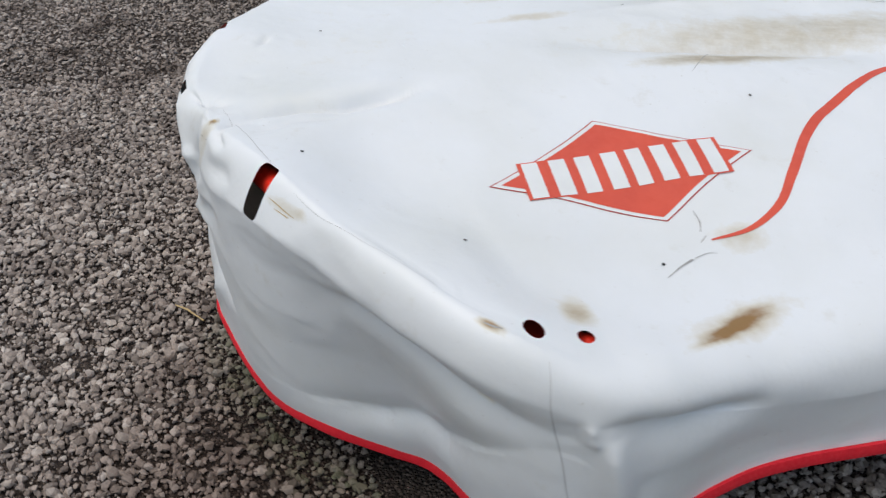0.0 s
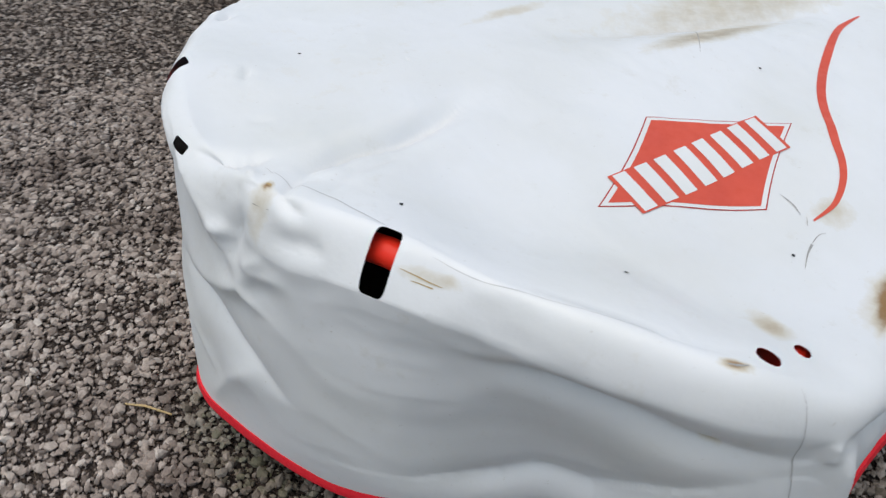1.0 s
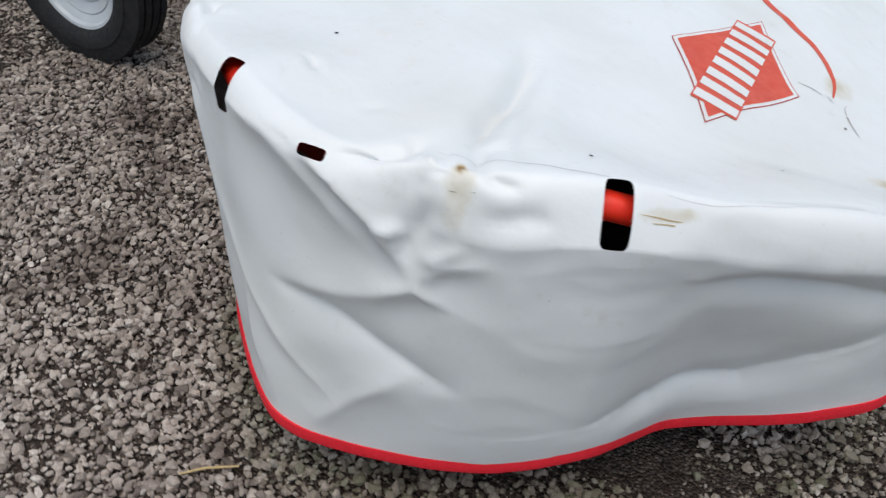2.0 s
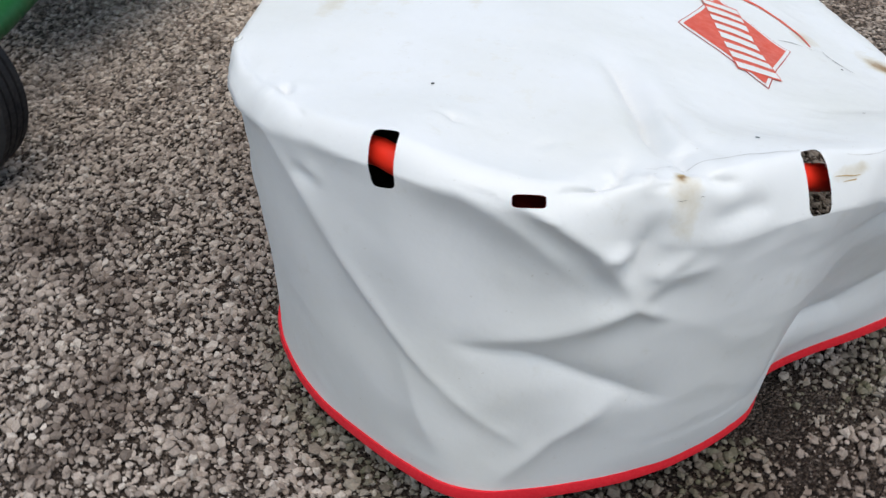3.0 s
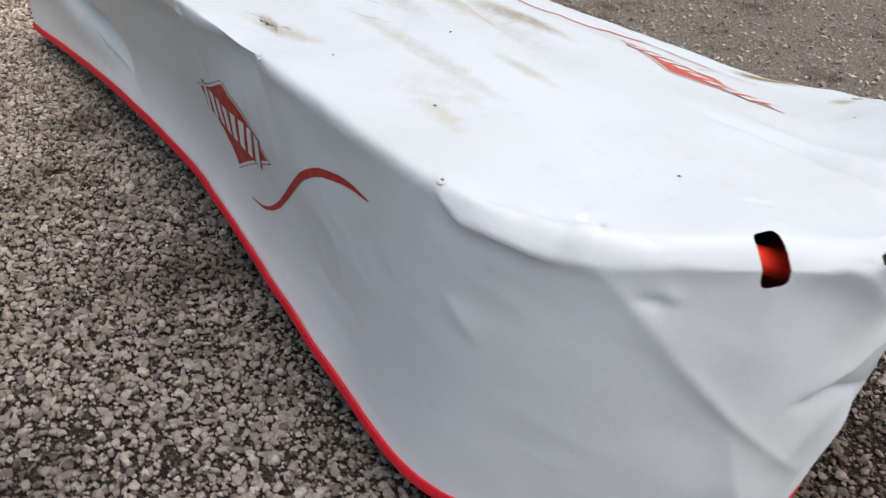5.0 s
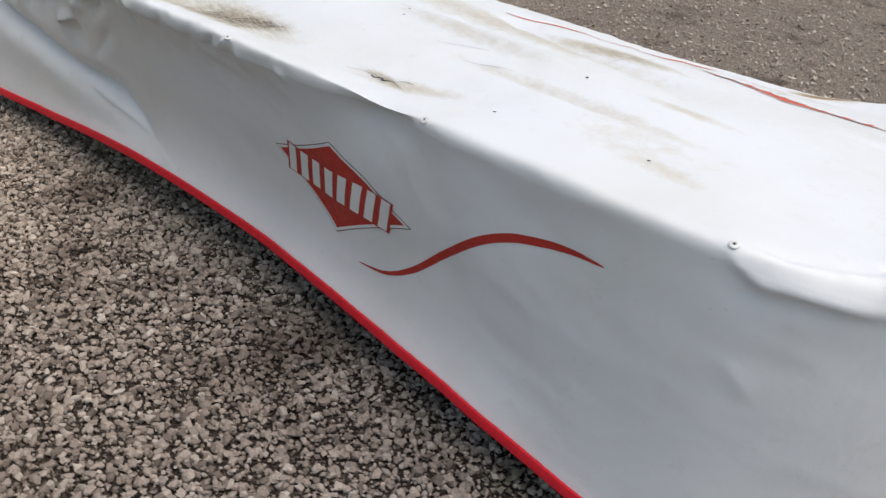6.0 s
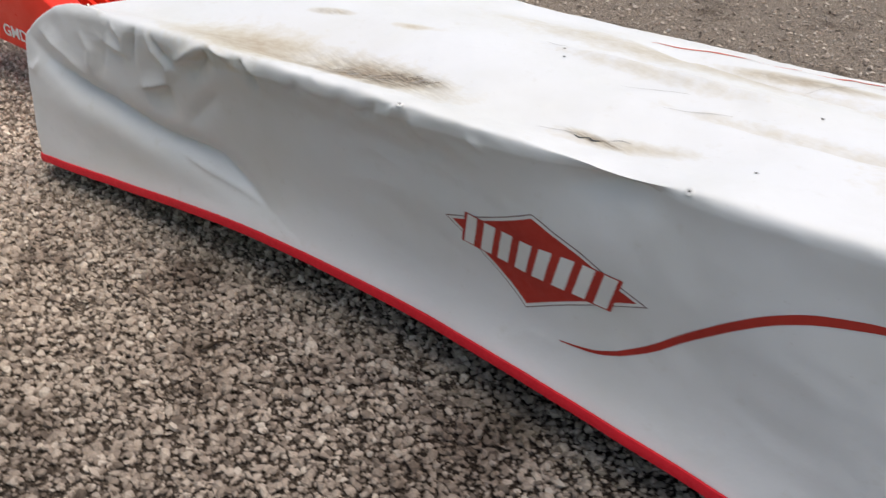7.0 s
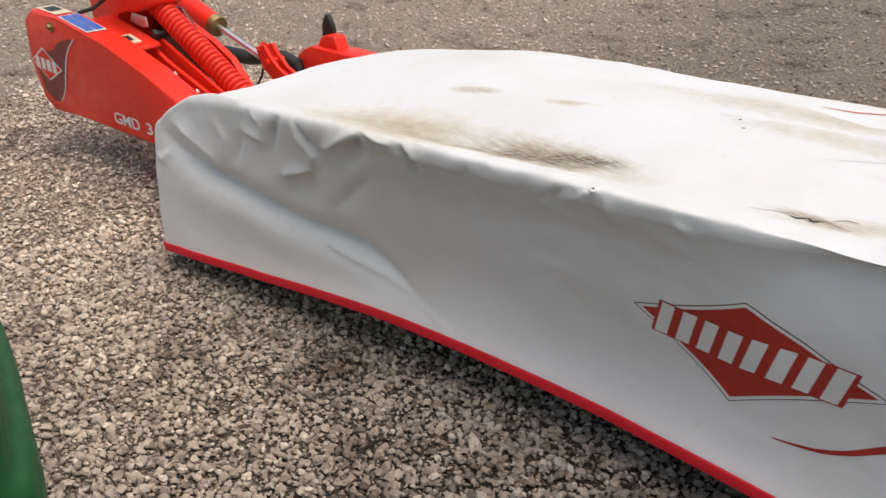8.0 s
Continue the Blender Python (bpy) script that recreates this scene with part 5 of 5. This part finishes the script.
    for u in (0.2, 1.2, 2.2):
        part("skid", prism(bmesh.new(), [(u, -0.004), (u + 0.3, -0.004), (u + 0.3, 0.11), (u, 0.11)], 0.5, 0.8, 0.01), BLACK, mower)
    hoop = [W(*p) for p in ((0.3, 0.10, 0.66), (-0.10, 0.15, 0.67), (-0.265, 0.235, 0.712), (-0.335, 0.315, 0.736), (-0.372, 0.385, 0.718), (-0.32, 0.46, 0.64), (-0.25, 0.6, 0.60),
                            (-0.35, 0.78, 0.68), (-0.318, 0.915, 0.708), (-0.20, 1.08, 0.64), (0.0, 1.22, 0.58), (0.068, 1.32, 0.606), (0.5, 1.28, 0.53))]
    bm = bmesh.new()
    tube(bm, hoop, 0.022, 16)
    part("support_hoop", bm, RED, mower, "red tube hoop under the cover")
    for u in (-0.30, 2.4):
        part("hoop_stay", tube(bmesh.new(), [W(u, 0.55, 0.12), W(u, 0.55, 0.60)], 0.025, 12), BLACK, mower)
    # added black sheets, so that the slots look dark inside
    bm = bmesh.new()
    prism(bm, [(-0.33, 0.50), (2.4, 0.44), (2.4, 0.46), (-0.33, 0.52)], 0.40, 0.88, 0.003)
    prism(bm, [(-0.20, 0.47), (0.6, 0.46), (0.6, 0.48), (-0.20, 0.49)], 0.20, 1.04, 0.003)
    part("slot_backing", bm, BLACK, mower, "black sheets added under the cover to keep its slots dark")
    return mower


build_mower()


# ---- small things on the ground ----
def build_straw():
    bm = bmesh.new()
    tube(bm, [W(-0.607, 0.283, 0.018), W(-0.575, 0.318, 0.022), W(-0.536, 0.370, 0.017)], [0.0018, 0.0028, 0.0020], 6)
    ob = part("straw", bm, STRAW, None)
    tagged(ob, "dry yellow straw stalk lying on the gravel", "straw")


def build_twig():
    bm = bmesh.new()
    tube(bm, [W(1.662, -0.300, 0.012), W(1.656, -0.270, 0.016), W(1.645, -0.236, 0.013)], [0.0025, 0.0045, 0.0030], 6)
    tube(bm, [W(1.656, -0.270, 0.016), W(1.648, -0.258, 0.020)], [0.0030, 0.0018], 5)
    ob = part("twig", bm, BARK, None)
    tagged(ob, "short dark brown forked twig lying on the gravel", "twig")


build_straw()
build_twig()
